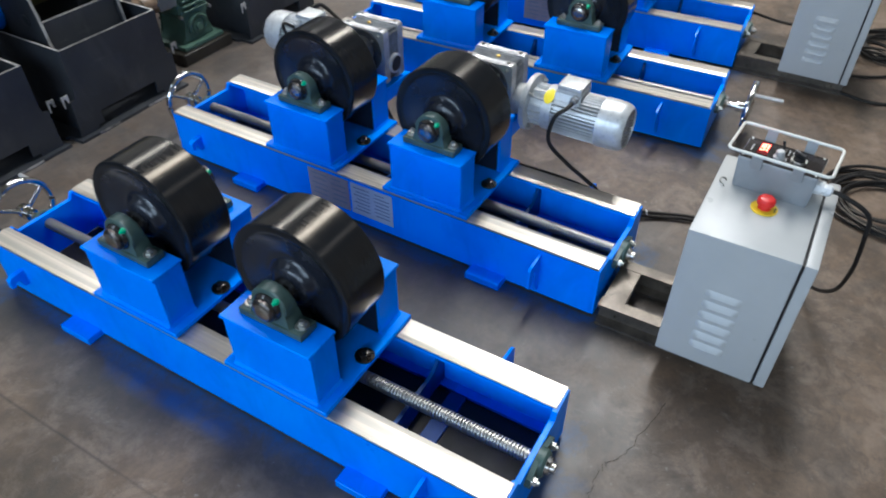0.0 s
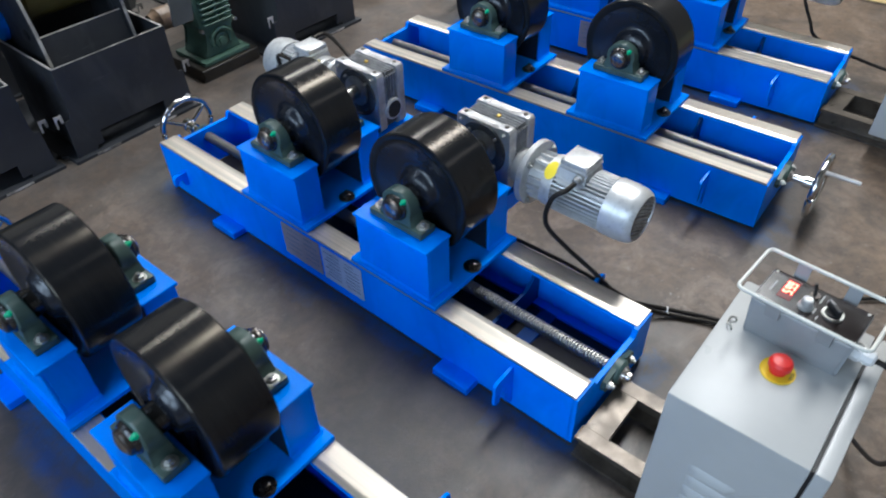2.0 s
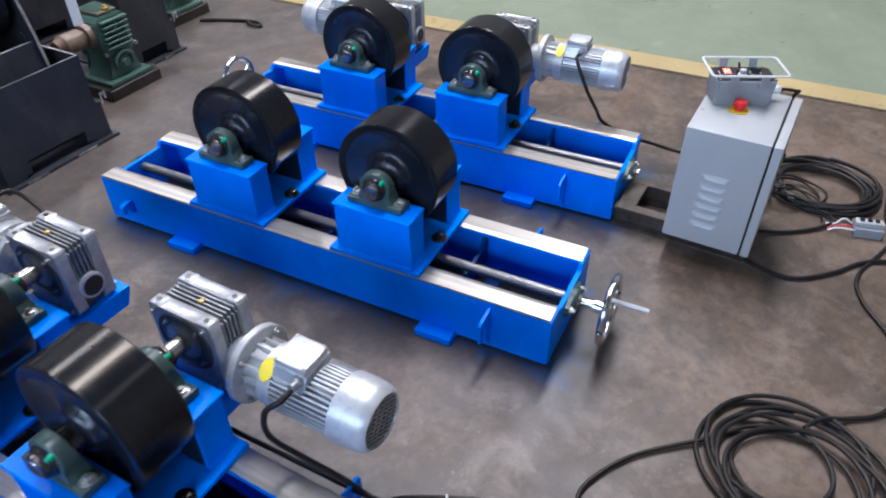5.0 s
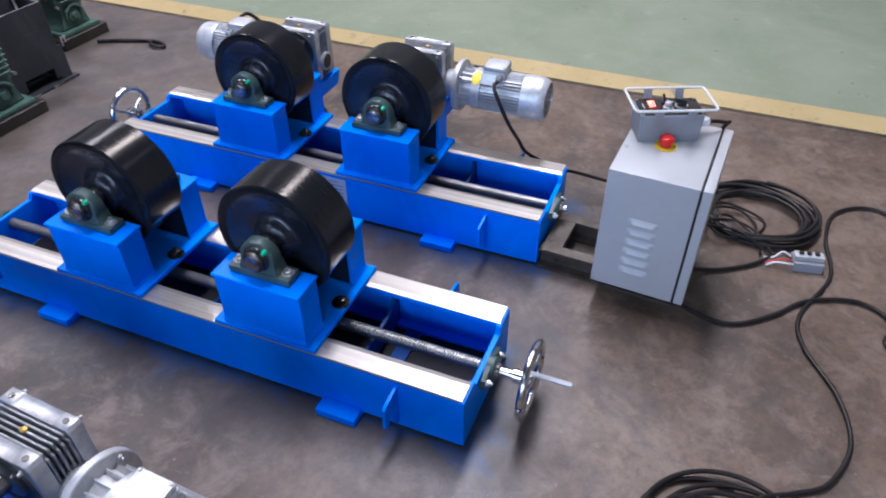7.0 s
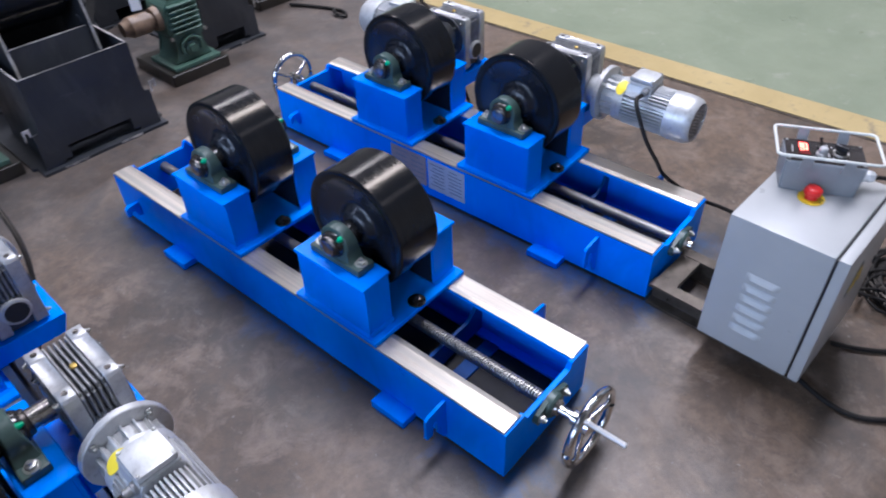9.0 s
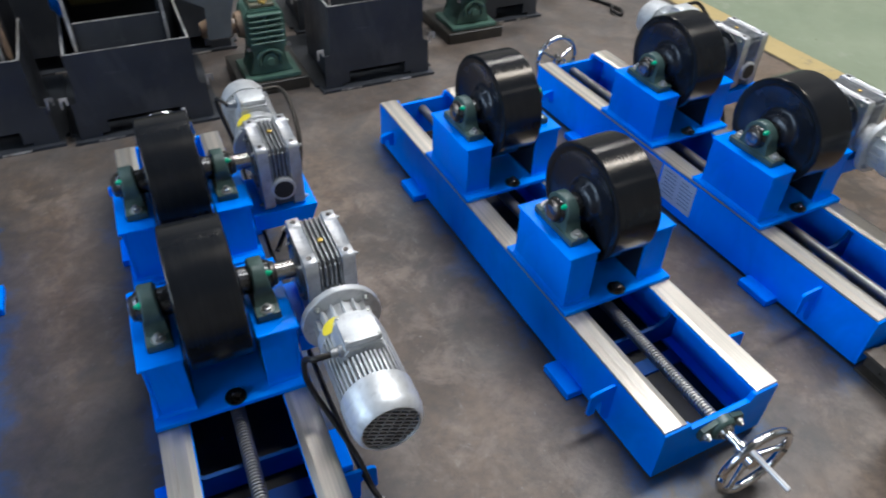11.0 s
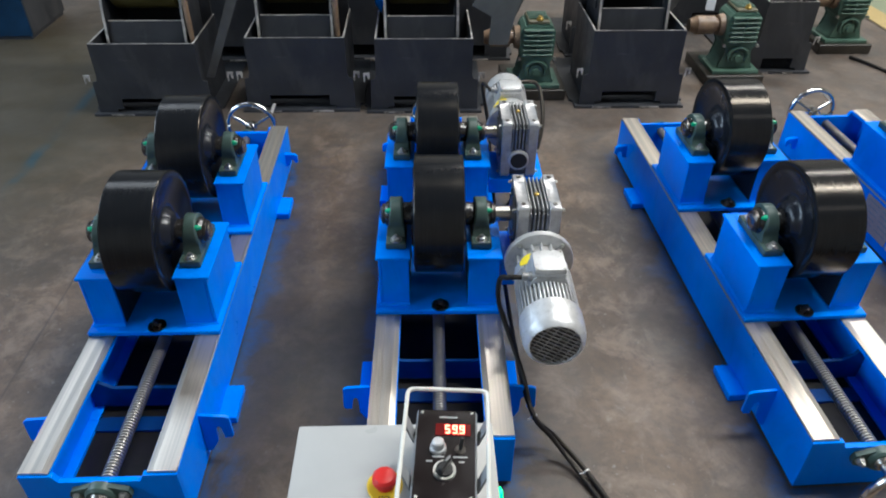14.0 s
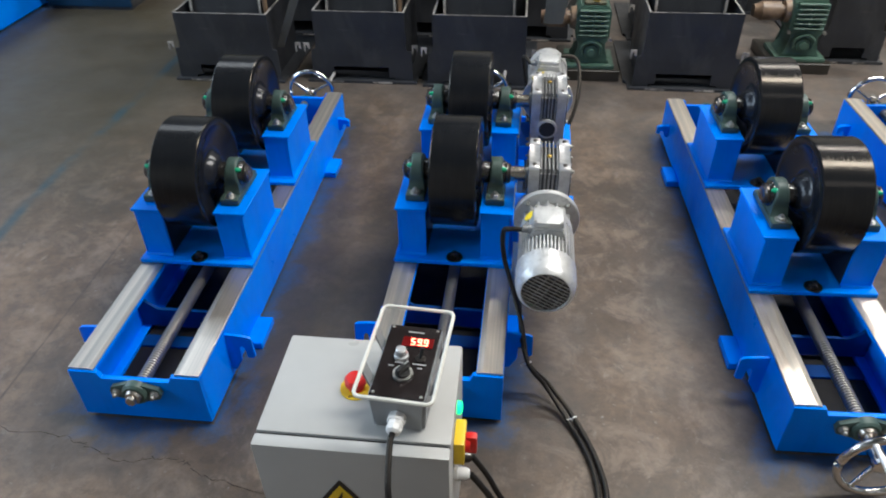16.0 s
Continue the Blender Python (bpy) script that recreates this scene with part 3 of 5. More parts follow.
def roller_bed(key, label, wheel_far=True, wheel_near=False, plates=False):
    x, y, turn = BEDS[key]
    bed = thing("roller_bed", pose(x, y, 0, 0, 0, turn), label, "roller bed", "roller beds in a row")
    w, L, H, base = BED_W / 2, BED_L, BED_H, 0.012
    for s in (-1, 1):
        bm = B()
        prism(bm, [(s * w, base), (s * w, H), (s * (w - 0.068), H), (s * (w - 0.068), H - 0.010), (s * (w - 0.008), H - 0.010),
                   (s * (w - 0.008), base + 0.010), (s * (w - 0.034), base + 0.010), (s * (w - 0.034), base)], "y", 0.008, L - 0.008)
        part("side_channel", bm, BLUE, bed)
        bm = B()
        prism(bm, [(s * (w - 0.001), H + 0.0005), (s * (w - 0.001), H + 0.0062), (s * (w - 0.002), H + 0.0070), (s * (w - 0.052), H + 0.0070), (s * (w - 0.066), H + 0.0038), (s * (w - 0.066), H + 0.0005)], "y", 0.004, L - 0.004)
        part("rail", bm, RAIL, bed, "bare milled steel rail strip", 8)
    for y0, y1 in ((0.0, 0.010), (L - 0.010, L)):
        bm = B()
        prism(bm, [(-w, base), (w, base), (w, H + 0.0), (w - 0.075, H), (w - 0.082, H - 0.022), (-w + 0.082, H - 0.022), (-w + 0.075, H), (-w, H)], "y", y0 - 0.002, y1 + 0.002)
        bmesh.ops.bevel(bm, geom=bm.edges[:], offset=0.0014, segments=1, affect="EDGES")
        part("end_plate", bm, BLUE, bed)
    for yd in (0.33, 0.82, 1.31):
        bm = B()
        i = w - 0.009
        arc = [(-(i - 0.022), 0.135), (-(i - 0.030), 0.112), (-(i - 0.062), 0.090), (i - 0.062, 0.090), (i - 0.030, 0.112), (i - 0.022, 0.135)]
        prism(bm, [(-i, base + 0.011), (i, base + 0.011), (i, 0.150), *reversed(arc), (-i, 0.150)], "y", yd - 0.005, yd + 0.005)
        part("cross_web", bm, BLUE_SHADED, bed, "blue web with the bed's inner shade in its colour")
        bm = B()
        box(bm, -i + 0.026, i - 0.026, yd - 0.085, yd - 0.04, base + 0.001, base + 0.009, 0.001)
        part("bottom_strap", bm, BLUE_SHADED, bed)
    # added black sheet that puts shade into the bed's open bottom
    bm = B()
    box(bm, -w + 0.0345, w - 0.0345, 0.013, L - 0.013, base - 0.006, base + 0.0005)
    part("shade_sheet", bm, BED_SHADE, bed, "added black sheet for the dark inside the bed")
    z = 0.122
    bm = B()
    profile = [(0.0, 0.0), (0.0, 0.0125)]
    pitch = 0.0082
    for k in range(int((L - 0.02) / pitch)):
        profile += [(0.01 + k * pitch, 0.0126), (0.01 + (k + 0.26) * pitch, 0.0126), (0.01 + (k + 0.42) * pitch, 0.0170), (0.01 + (k + 0.80) * pitch, 0.0170)]
    profile += [(L - 0.012, 0.0125), (L - 0.012, 0.0)]
    lathe(bm, profile, "y", (0, 0.006, z), 20)
    part("lead_screw", bm, SCREW, bed, "shiny threaded spindle", 25)
    screw_bearing(bed, -0.002, -1, z)
    screw_bearing(bed, L + 0.002, 1, z)
    for s in (-1, 1):
        for yf in (0.335, 1.29):
            bm = B()
            box(bm, min(s * (w - 0.034), s * (w + 0.046)), max(s * (w - 0.034), s * (w + 0.046)), yf - 0.057, yf + 0.057, 0.0, base + 0.012, 0.002)
            part("foot", bm, BLUE, bed)
        # near the handled end a hooked lug, towards the far end a short stub
        bm = B()
        prism(bm, [(s * (w - 0.001), 0.030), (s * (w - 0.001), 0.160), (s * (w + 0.062), 0.155), (s * (w + 0.071), 0.148), (s * (w + 0.073), 0.085), (s * (w + 0.067), 0.079),
                   (s * (w + 0.052), 0.079), (s * (w + 0.048), 0.114), (s * (w + 0.041), 0.121), (s * (w + 0.034), 0.114), (s * (w + 0.032), 0.066), (s * (w + 0.012), 0.030)], "y", 0.171, 0.179)
        part("lifting_lug", bm, BLUE, bed)
        bm = B()
        prism(bm, [(s * (w - 0.001), 0.064), (s * (w - 0.001), 0.116), (s * (w + 0.038), 0.113), (s * (w + 0.047), 0.105), (s * (w + 0.048), 0.080), (s * (w + 0.036), 0.078),
                   (s * (w + 0.032), 0.092), (s * (w + 0.022), 0.092), (s * (w + 0.014), 0.066)], "y", L - 0.124, L - 0.108)
        part("stub_lug", bm, BLUE, bed)
    if plates:
        for y0, y1, mat, rows in ((0.68, 0.842, PLATE_WHITE, 7), (0.850, 1.015, PLATE_TAN, 5)):
            bm = B()
            box(bm, -w - 0.002, -w - 0.0004, y0, y1, 0.045, 0.165, 0.0006)
            plate = part("nameplate", bm, mat, bed, "etched metal data plate")
            for k in range(rows):
                bm = B()
                zz = 0.152 - k * 0.098 / rows
                left = y0 + 0.012 + 0.02 * (k == 0)
                box(bm, -w - 0.0026, -w - 0.0018, left, y0 + (0.07 if k % 3 else 0.066), zz - 0.0035, zz)
                box(bm, -w - 0.0026, -w - 0.0018, y0 + 0.088, y1 - 0.012 - 0.01 * (k % 2), zz - 0.0035, zz)
                part("print_bar", bm, INK, plate)
    if wheel_far:
        handwheel(bed, (0, L + 0.04, z), 1, 0.5)
    if wheel_near:
        handwheel(bed, (0, -0.04, z), -1, 2.1)
    return bed


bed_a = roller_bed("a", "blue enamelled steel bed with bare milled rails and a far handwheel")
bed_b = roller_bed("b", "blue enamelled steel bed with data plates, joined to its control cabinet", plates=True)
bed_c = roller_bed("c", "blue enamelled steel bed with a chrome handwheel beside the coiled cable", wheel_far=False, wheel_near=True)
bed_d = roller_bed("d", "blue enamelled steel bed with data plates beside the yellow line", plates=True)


# ---------------------------------------------------------------- carriages
AXIS, ROLL_R, ROLL_W = 0.236, 0.160, 0.132


def bearing_block(carriage, x):
    """A green pillow block: foot, dome, steel insert and two bolts."""
    bm = B()
    z0 = 0.1775
    box(bm, x - 0.027, x + 0.027, -0.086, 0.086, z0, z0 + 0.020, 0.004, 2)
    outline = []
    for k in range(17):
        a = math.radians(-20 + 220 * k / 16)
        outline.append((0.047 * math.cos(a), AXIS + 0.047 * math.sin(a)))
    outline += [(-0.058, z0 + 0.016), (0.058, z0 + 0.016)]
    foot = len(bm.verts)
    prism(bm, outline, "x", x - 0.019, x + 0.019)
    bm.verts.ensure_lookup_table()
    for v in bm.verts[foot:]:
        up = (v.co.z - z0 - 0.016) / (AXIS + 0.031 - z0)
        v.co.x = x + math.copysign(0.0235 - 0.009 * up, v.co.x - x)
    bmesh.ops.bevel(bm, geom=bm.edges[:], offset=0.003, segments=1, affect="EDGES")
    block = part("bearing_block", bm, CAST_GREEN, carriage, "dark green cast pillow block")
    s = -1 if x < 0 else 1
    bm = B()
    lathe(bm, [(-s * 0.008, 0), (-s * 0.008, 0.0075), (s * 0.002, 0.0075), (s * 0.005, 0.005), (s * 0.009, 0.0045), (s * 0.011, 0)], "x", (x + s * 0.019, -0.027, AXIS + 0.027), 12)
    part("grease_cap", bm, NIPPLE, block, "bright green grease nipple cap")
    bm = B()
    lathe(bm, [(s * 0.0120, 0.036), (s * 0.0200, 0.036), (s * 0.0225, 0.035), (s * 0.024, 0.034), (s * 0.029, 0.031), (s * 0.029, 0.0)], "x", (x, 0, AXIS), 28)
    insert = part("bearing_insert", bm, GREASED, block, "greased steel bearing insert")
    bm = B()
    lathe(bm, [(s * 0.0288, 0.0), (s * 0.0288, 0.0285), (s * 0.036, 0.0280), (s * 0.039, 0.0255), (s * 0.040, 0.0225), (s * 0.040, 0.0)], "x", (x, 0, AXIS), 28)
    rod(bm, (x + s * 0.034, 0.0, AXIS + 0.024), (x + s * 0.034, 0.0, AXIS + 0.0295), 0.004, 8)
    part("locking_collar", bm, BLACK_BOLT, insert, "oily steel locking collar")
    for yb in (-0.069, 0.069):
        bm = B()
        hexbolt(bm, (x, yb, z0 + 0.020), "z", 0.011, 0.010, 0.016)
        part("bolt", bm, ZINC, block)


def gear_drive(carriage, s):
    """A worm gearbox on the roller's shaft with its flanged motor; s: -1 towards the near end, 1 away."""
    gx0, gx1, zw = 0.205, 0.318, AXIS - 0.055
    cx = (gx0 + gx1) / 2
    bm = B()
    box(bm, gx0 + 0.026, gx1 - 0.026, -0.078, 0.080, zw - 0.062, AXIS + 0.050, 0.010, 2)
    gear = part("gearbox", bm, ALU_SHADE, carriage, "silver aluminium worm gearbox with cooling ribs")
    for k in range(5):
        x = gx0 + 0.032 + k * 0.0110
        bm = B()
        box(bm, x, x + 0.0045, -0.080, 0.080, AXIS + 0.045, AXIS + 0.067, 0.001)
        box(bm, x, x + 0.005, -0.088, -0.070, AXIS - 0.03, AXIS + 0.056, 0.0015)
        box(bm, x, x + 0.005, 0.070, 0.088, AXIS - 0.03, AXIS + 0.056, 0.0015)
        part("cooling_rib", bm, SILVER_DARK, gear)
    for x0, x1 in ((gx0, gx0 + 0.030), (gx1 - 0.030, gx1)):
        bm = B()
        outline = [(-0.088, zw - 0.055), (-0.074, zw - 0.070), (0.074, zw - 0.070), (0.088, zw - 0.055), (0.088, AXIS + 0.066), (0.082, AXIS + 0.074), (0.052, AXIS + 0.074), (0.048, AXIS + 0.069), (-0.048, AXIS + 0.069), (-0.052, AXIS + 0.074), (-0.082, AXIS + 0.074), (-0.088, AXIS + 0.066)]
        prism(bm, outline, "x", x0, x1)
        bmesh.ops.bevel(bm, geom=bm.edges[:], offset=0.0015, segments=1, affect="EDGES")
        side = part("side_cover", bm, CAST_ALU, gear, "cast side cover")
        out = -1 if x0 == gx0 else 1
        face = x0 if out < 0 else x1
        bm = B()
        lathe(bm, [(0, 0.030), (out * 0.0012, 0.034), (out * 0.0012, 0.068), (out * 0.004, 0.070), (out * 0.004, 0.074), (0, 0.076)], "x", (face, 0, AXIS - 0.006), 36)
        part("flange_face", bm, ALU_SHADE, side, "flange face with its recess shade in the colour")
        for k in range(4):
            a = math.pi / 4 + k * math.pi / 2
            bm = B()
            hexbolt(bm, (face + out * 0.001, 0.060 * math.cos(a), AXIS - 0.006 + 0.060 * math.sin(a)), "x", 0.006, 0.004, 0, out)
            part("bolt", bm, ZINC, side)
        for yb, zb in ((-0.070, AXIS + 0.058), (0.070, AXIS + 0.058), (-0.074, zw - 0.05), (0.074, zw - 0.05)):
            bm = B()
            hexbolt(bm, (face, yb, zb), "x", 0.007, 0.005, 0, out)
            part("bolt", bm, ZINC, gear)
        for yb in (-0.067, 0.067):
            bm = B()
            lathe(bm, [(0, 0), (0, 0.0065), (0.0012, 0.0065), (0.0012, 0.0035), (0.0006, 0.0)], "z", ((x0 + x1) / 2, yb, AXIS + 0.0741), 12)
            part("bolt_hole", bm, BLACK_BOLT, gear)
    bm = B()
    lathe(bm, [(0, 0), (0, 0.046), (-0.006, 0.046), (-0.008, 0.040), (-0.008, 0)], "x", (gx0, 0, AXIS), 32)
    part("output_flange", bm, SILVER_DARK, gear)
    bm = B()
    lathe(bm, [(0, 0), (0, 0.046), (0.006, 0.046), (0.008, 0.036), (0.008, 0)], "x", (gx1, 0, AXIS), 32)
    part("output_cover", bm, SILVER_DARK, gear)
    bm = B()
    lathe(bm, [(0, 0), (0, 0.034), (-s * 0.014, 0.034), (-s * 0.016, 0.030), (-s * 0.016, 0.027)], "y", (cx, -s * 0.080, zw), 28)
    part("worm_boss", bm, SILVER, gear)
    bm = B()
    lathe(bm, [(0, 0.0), (0, 0.028), (-s * 0.003, 0.026), (-s * 0.003, 0)], "y", (cx, -s * 0.094, zw), 28)
    part("end_cap", bm, BLACK, gear, "black rubber end cap")
    bm = B()
    lathe(bm, [(0, 0), (0, 0.007), (0.004, 0.007), (0.006, 0.004), (0.006, 0)], "z", (cx, s * 0.01, AXIS + 0.0665), 12)
    part("breather_plug", bm, BRASS, gear, "small brass breather plug")
    # motor
    y = lambda d: s * d  # noqa: E731
    bm = B()
    lathe(bm, [(y(0.078), 0.0), (y(0.078), 0.048), (y(0.130), 0.052), (y(0.130), 0.088), (y(0.132), 0.090), (y(0.146), 0.090), (y(0.148), 0.088), (y(0.148), 0.056),
               (y(0.190), 0.052), (y(0.194), 0.070), (y(0.225), 0.071), (y(0.228), 0.052), (y(0.38), 0.052), (y(0.38), 0.0)], "y", (cx, 0, zw), 40)
    motor = part("motor", bm, SILVER, carriage, "silver flange motor with cooling fins")
    for k in range(16):
        a = 2 * math.pi * k / 16
        turn = Matrix.Translation((cx, 0, zw)) @ Matrix.Rotation(a, 4, "Y")
        bm = B()
        box(bm, -0.002, 0.002, min(y(0.15), y(0.192)), max(y(0.15), y(0.192)), 0.050, 0.066, 0, 1, turn)
        part("flange_rib", bm, SILVER, motor)
    for k in range(40):
        a = 2 * math.pi * (k + 0.5) / 40
        if math.cos(a) > 0.86:
            continue
        turn = Matrix.Translation((cx, 0, zw)) @ Matrix.Rotation(a, 4, "Y")
        bm = B()
        box(bm, -0.0017, 0.0017, min(y(0.226), y(0.376)), max(y(0.226), y(0.376)), 0.050, 0.0725, 0, 1, turn)
        part("cooling_fin", bm, SILVER, motor)
    for k in range(4):
        a = math.pi / 4 + k * math.pi / 2
        bm = B()
        hexbolt(bm, (cx + 0.077 * math.cos(a), y(0.148), zw + 0.077 * math.sin(a)), "y", 0.008, 0.007, 0.0, s)
        part("bolt", bm, ZINC, motor)
    bm = B()
    lathe(bm, [(y(0.372), 0.071), (y(0.372), 0.0755), (y(0.412), 0.0755), (y(0.415), 0.0742), (y(0.428), 0.0742), (y(0.446), 0.070), (y(0.456), 0.061), (y(0.456), 0.0585), (y(0.450), 0.0575)], "y", (cx, 0, zw), 40)
    cover = part("fan_cover", bm, SILVER, motor, "silver pressed fan cover")
    bm = B()
    lathe(bm, [(y(0.444), 0.0), (y(0.444), 0.060), (y(0.446), 0.060), (y(0.446), 0)], "y", (cx, 0, zw), 32)
    part("fan_opening", bm, BLACK, motor, "dark fan opening")
    bm = B()
    for k in range(-5, 6):
        off = k * 0.0098
        half = math.sqrt(max(0.0, 0.0585 ** 2 - off * off))
        box(bm, -half, half, min(y(0.448), y(0.453)), max(y(0.448), y(0.453)), off - 0.0022, off + 0.0022, 0, 1, Matrix.Translation((cx, 0, zw)) @ Matrix.Rotation(radians(28), 4, "Y"))
    for k in range(-2, 3):
        off = k * 0.02
        half = math.sqrt(max(0.0, 0.0585 ** 2 - off * off))
        box(bm, off - 0.0016, off + 0.0016, min(y(0.449), y(0.4525)), max(y(0.449), y(0.4525)), -half, half, 0, 1, Matrix.Translation((cx, 0, zw)) @ Matrix.Rotation(radians(28), 4, "Y"))
    part("fan_grille", bm, SILVER_DARK, motor)
    # upright fins fill the crown between the terminal box and the fan cover
    for k in range(-3, 4):
        bm = B()
        box(bm, cx + k * 0.0092 - 0.0023, cx + k * 0.0092 + 0.0023, min(y(0.312), y(0.374)), max(y(0.312), y(0.374)), zw + 0.050, zw + 0.0725 - 0.0006 * k * k, 0.0008)
        part("cooling_fin", bm, SILVER, motor)
    bm = B()
    prism(bm, [(cx - 0.052, zw + 0.040), (cx + 0.052, zw + 0.040), (cx + 0.041, zw + 0.070), (cx + 0.037, zw + 0.082), (cx - 0.037, zw + 0.082), (cx - 0.041, zw + 0.070)], "y", y(0.226), y(0.308))
    bmesh.ops.bevel(bm, geom=bm.edges[:], offset=0.004, segments=2, affect="EDGES")
    part("terminal_box", bm, SILVER, motor)
    bm = B()
    box(bm, cx - 0.041, cx + 0.041, min(y(0.228), y(0.310)), max(y(0.228), y(0.310)), zw + 0.0825, zw + 0.087, 0.002)
    box(bm, cx - 0.039, cx + 0.039, min(y(0.230), y(0.308)), max(y(0.230), y(0.308)), zw + 0.0865, zw + 0.103, 0.006, 2)
    lid = part("terminal_lid", bm, SILVER, motor, "terminal box lid")
    for sx in (-1, 1):
        for yd in (0.236, 0.302):
            bm = B()
            lathe(bm, [(0, 0), (0, 0.004), (0.002, 0.0035), (0.002, 0)], "z", (cx + sx * 0.033, y(yd), zw + 0.1028), 8)
            part("lid_bolt", bm, ZINC, lid)
    bm = B()
    sx = -1
    lathe(bm, [(0, 0), (0, 0.013), (sx * 0.010, 0.013), (sx * 0.012, 0.010), (sx * 0.026, 0.010), (sx * 0.028, 0.006), (sx * 0.028, 0)], "x", (cx + sx * 0.038, y(0.292), zw + 0.070), 16)
    part("cable_gland", bm, SILVER_DARK, motor)
    bm = B()
    a = radians(-34)
    sheet = Matrix.Translation((cx, y(0.210), zw)) @ Matrix.Rotation(a, 4, "Y")
    ring = []
    n = 28
    for r in (0.0, 1.0):
        row = []
        for i in range(n):
            t = 2 * math.pi * i / n
            u, v = 0.027 * r * math.cos(t), 0.0165 * r * math.sin(t)
            row.append(bm.verts.new(sheet @ Vector((0.0725 * math.sin(u / 0.0725), v, 0.0725 * math.cos(u / 0.0725)))))
        ring.append(row)
    for i in range(n):
        bm.faces.new((ring[0][i], ring[1][i], ring[1][(i + 1) % n], ring[0][(i + 1) % n]))
    bmesh.ops.remove_doubles(bm, verts=bm.verts[:], dist=1e-6)
    bmesh.ops.solidify(bm, geom=bm.faces[:], thickness=-0.0006)
    part("sticker", bm, STICKER, motor, "yellow oval sticker")
    # support bracket welded to the pedestal
    bm = B()
    zb = zw - 0.0705
    prism(bm, [(0.1705, zb), (0.348, zb), (0.348, zb - 0.008), (0.330, zb - 0.052), (0.1705, zb - 0.052)], "y", -0.092, 0.092)
    part("bracket", bm, BLUE, carriage)


def carriage(bed, at, label, drive=0):
    """A sliding saddle with its pedestals, bearings and black roller; at: metres along the bed."""
    m = bed.matrix_world @ Matrix.Translation((0, at, BED_H + 0.0072))
    car = thing("roller_carriage", m, label, "roller carriage", "driven roller carriages" if drive else "idler roller carriages")
    w = BED_W / 2
    bm = B()
    box(bm, -w - 0.001, w + 0.001, -0.150, 0.150, 0.0, 0.014, 0.002)
    part("base_plate", bm, BLUE, car)
    for s in (-1, 1):
        o, i = s * 0.162, s * 0.080
        z0, z1, t = 0.0142, 0.168, 0.008
        for x0, x1, y0, y1 in ((o, o - s * t, -0.122, 0.122), (o - s * t, i, -0.122, -0.114), (o - s * t, i, 0.114, 0.122)):
            bm = B()
            box(bm, min(x0, x1), max(x0, x1), y0, y1, z0, z1, 0.0015)
            part("pedestal_plate", bm, BLUE, car)
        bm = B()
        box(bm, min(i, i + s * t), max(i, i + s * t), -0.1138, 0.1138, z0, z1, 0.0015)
        part("pedestal_plate", bm, PLATE_SHADE, car, "inner plate darkened for the shade behind the roller")
        # weld fillets along the foot
        bm = B()
        prism(bm, [(o, z0), (o + s * 0.006, z0), (o, z0 + 0.007)], "y", -0.122, 0.122)
        part("weld_bead", bm, BLUE, car)
        for y0, d in ((-0.122, -0.006), (0.122, 0.006)):
            bm = B()
            prism(bm, [(y0, z0), (y0 + d, z0), (y0, z0 + 0.007)], "x", min(o, i), max(o, i))
            part("weld_bead", bm, BLUE, car)
        bm = B()
        box(bm, min(s * 0.169, s * 0.076), max(s * 0.169, s * 0.076), -0.125, 0.125, z1, z1 + 0.009, 0.002)
        part("cap_plate", bm, BLUE, car)
        bearing_block(car, s * 0.115)
    # roller
    h = ROLL_W / 2
    bm = B()
    r = ROLL_R
    lathe(bm, [(-h + 0.004, r - 0.026), (-h + 0.001, r - 0.019), (-h, r - 0.012), (-h + 0.0005, r - 0.005), (-h + 0.0016, r - 0.0018), (-h + 0.0045, r), (h - 0.0045, r), (h - 0.0016, r - 0.0018),
               (h - 0.0005, r - 0.005), (h, r - 0.012), (h - 0.001, r - 0.019), (h - 0.004, r - 0.026)], "x", (0, 0, AXIS), 96)
    roller = part("roller", bm, TYRE, car, "black polyurethane tyred roller", 28)
    bm = B()
    for f in (-1, 1):
        lathe(bm, [(f * (h - 0.0035), r - 0.0255), (f * (h - 0.008), r - 0.034), (f * (h - 0.014), r - 0.050), (f * (h - 0.019), 0.088), (f * (h - 0.021), 0.076), (f * (h - 0.020), 0.066),
                   (f * (h - 0.015), 0.059), (f * (h - 0.007), 0.054), (f * (h - 0.001), 0.050), (f * (h + 0.003), 0.045), (f * (h + 0.005), 0.038), (f * (h + 0.008), 0.034), (f * (h + 0.008), 0.0)], "x", (0, 0, AXIS), 64)
    part("wheel_disc", bm, DISC, roller, "glossy black dished wheel disc and hub", 60)
    bm = B()
    end = 0.212 if drive else 0.158
    lathe(bm, [(-0.158, 0.0), (-0.160, 0.012), (-0.156, 0.0215), (-0.09, 0.0215), (-0.09, 0.028), (0.09, 0.028), (0.09, 0.0215), (end - 0.002, 0.0215), (end, 0.019), (end, 0.0)], "x", (0, 0, AXIS), 32)
    part("shaft", bm, SHAFT, car, "greased steel shaft")
    for f in (-1, 1):
        bm = B()
        lathe(bm, [(f * (h + 0.004), 0.0), (f * (h + 0.004), 0.032), (f * 0.094, 0.031), (f * 0.0985, 0.029), (f * 0.0985, 0.0)], "x", (0, 0, AXIS), 32)
        part("spacer_sleeve", bm, GREASED, roller, "black greased spacer sleeve")
    for yb in (-0.128, 0.128):
        bm = B()
        lathe(bm, [(0.014, 0), (0.014, 0.024), (0.0175, 0.024), (0.0175, 0.0)], "z", (0.004, yb, 0), 24)
        hexbolt(bm, (0.004, yb, 0.0172), "z", 0.0135, 0.012, 0.0)
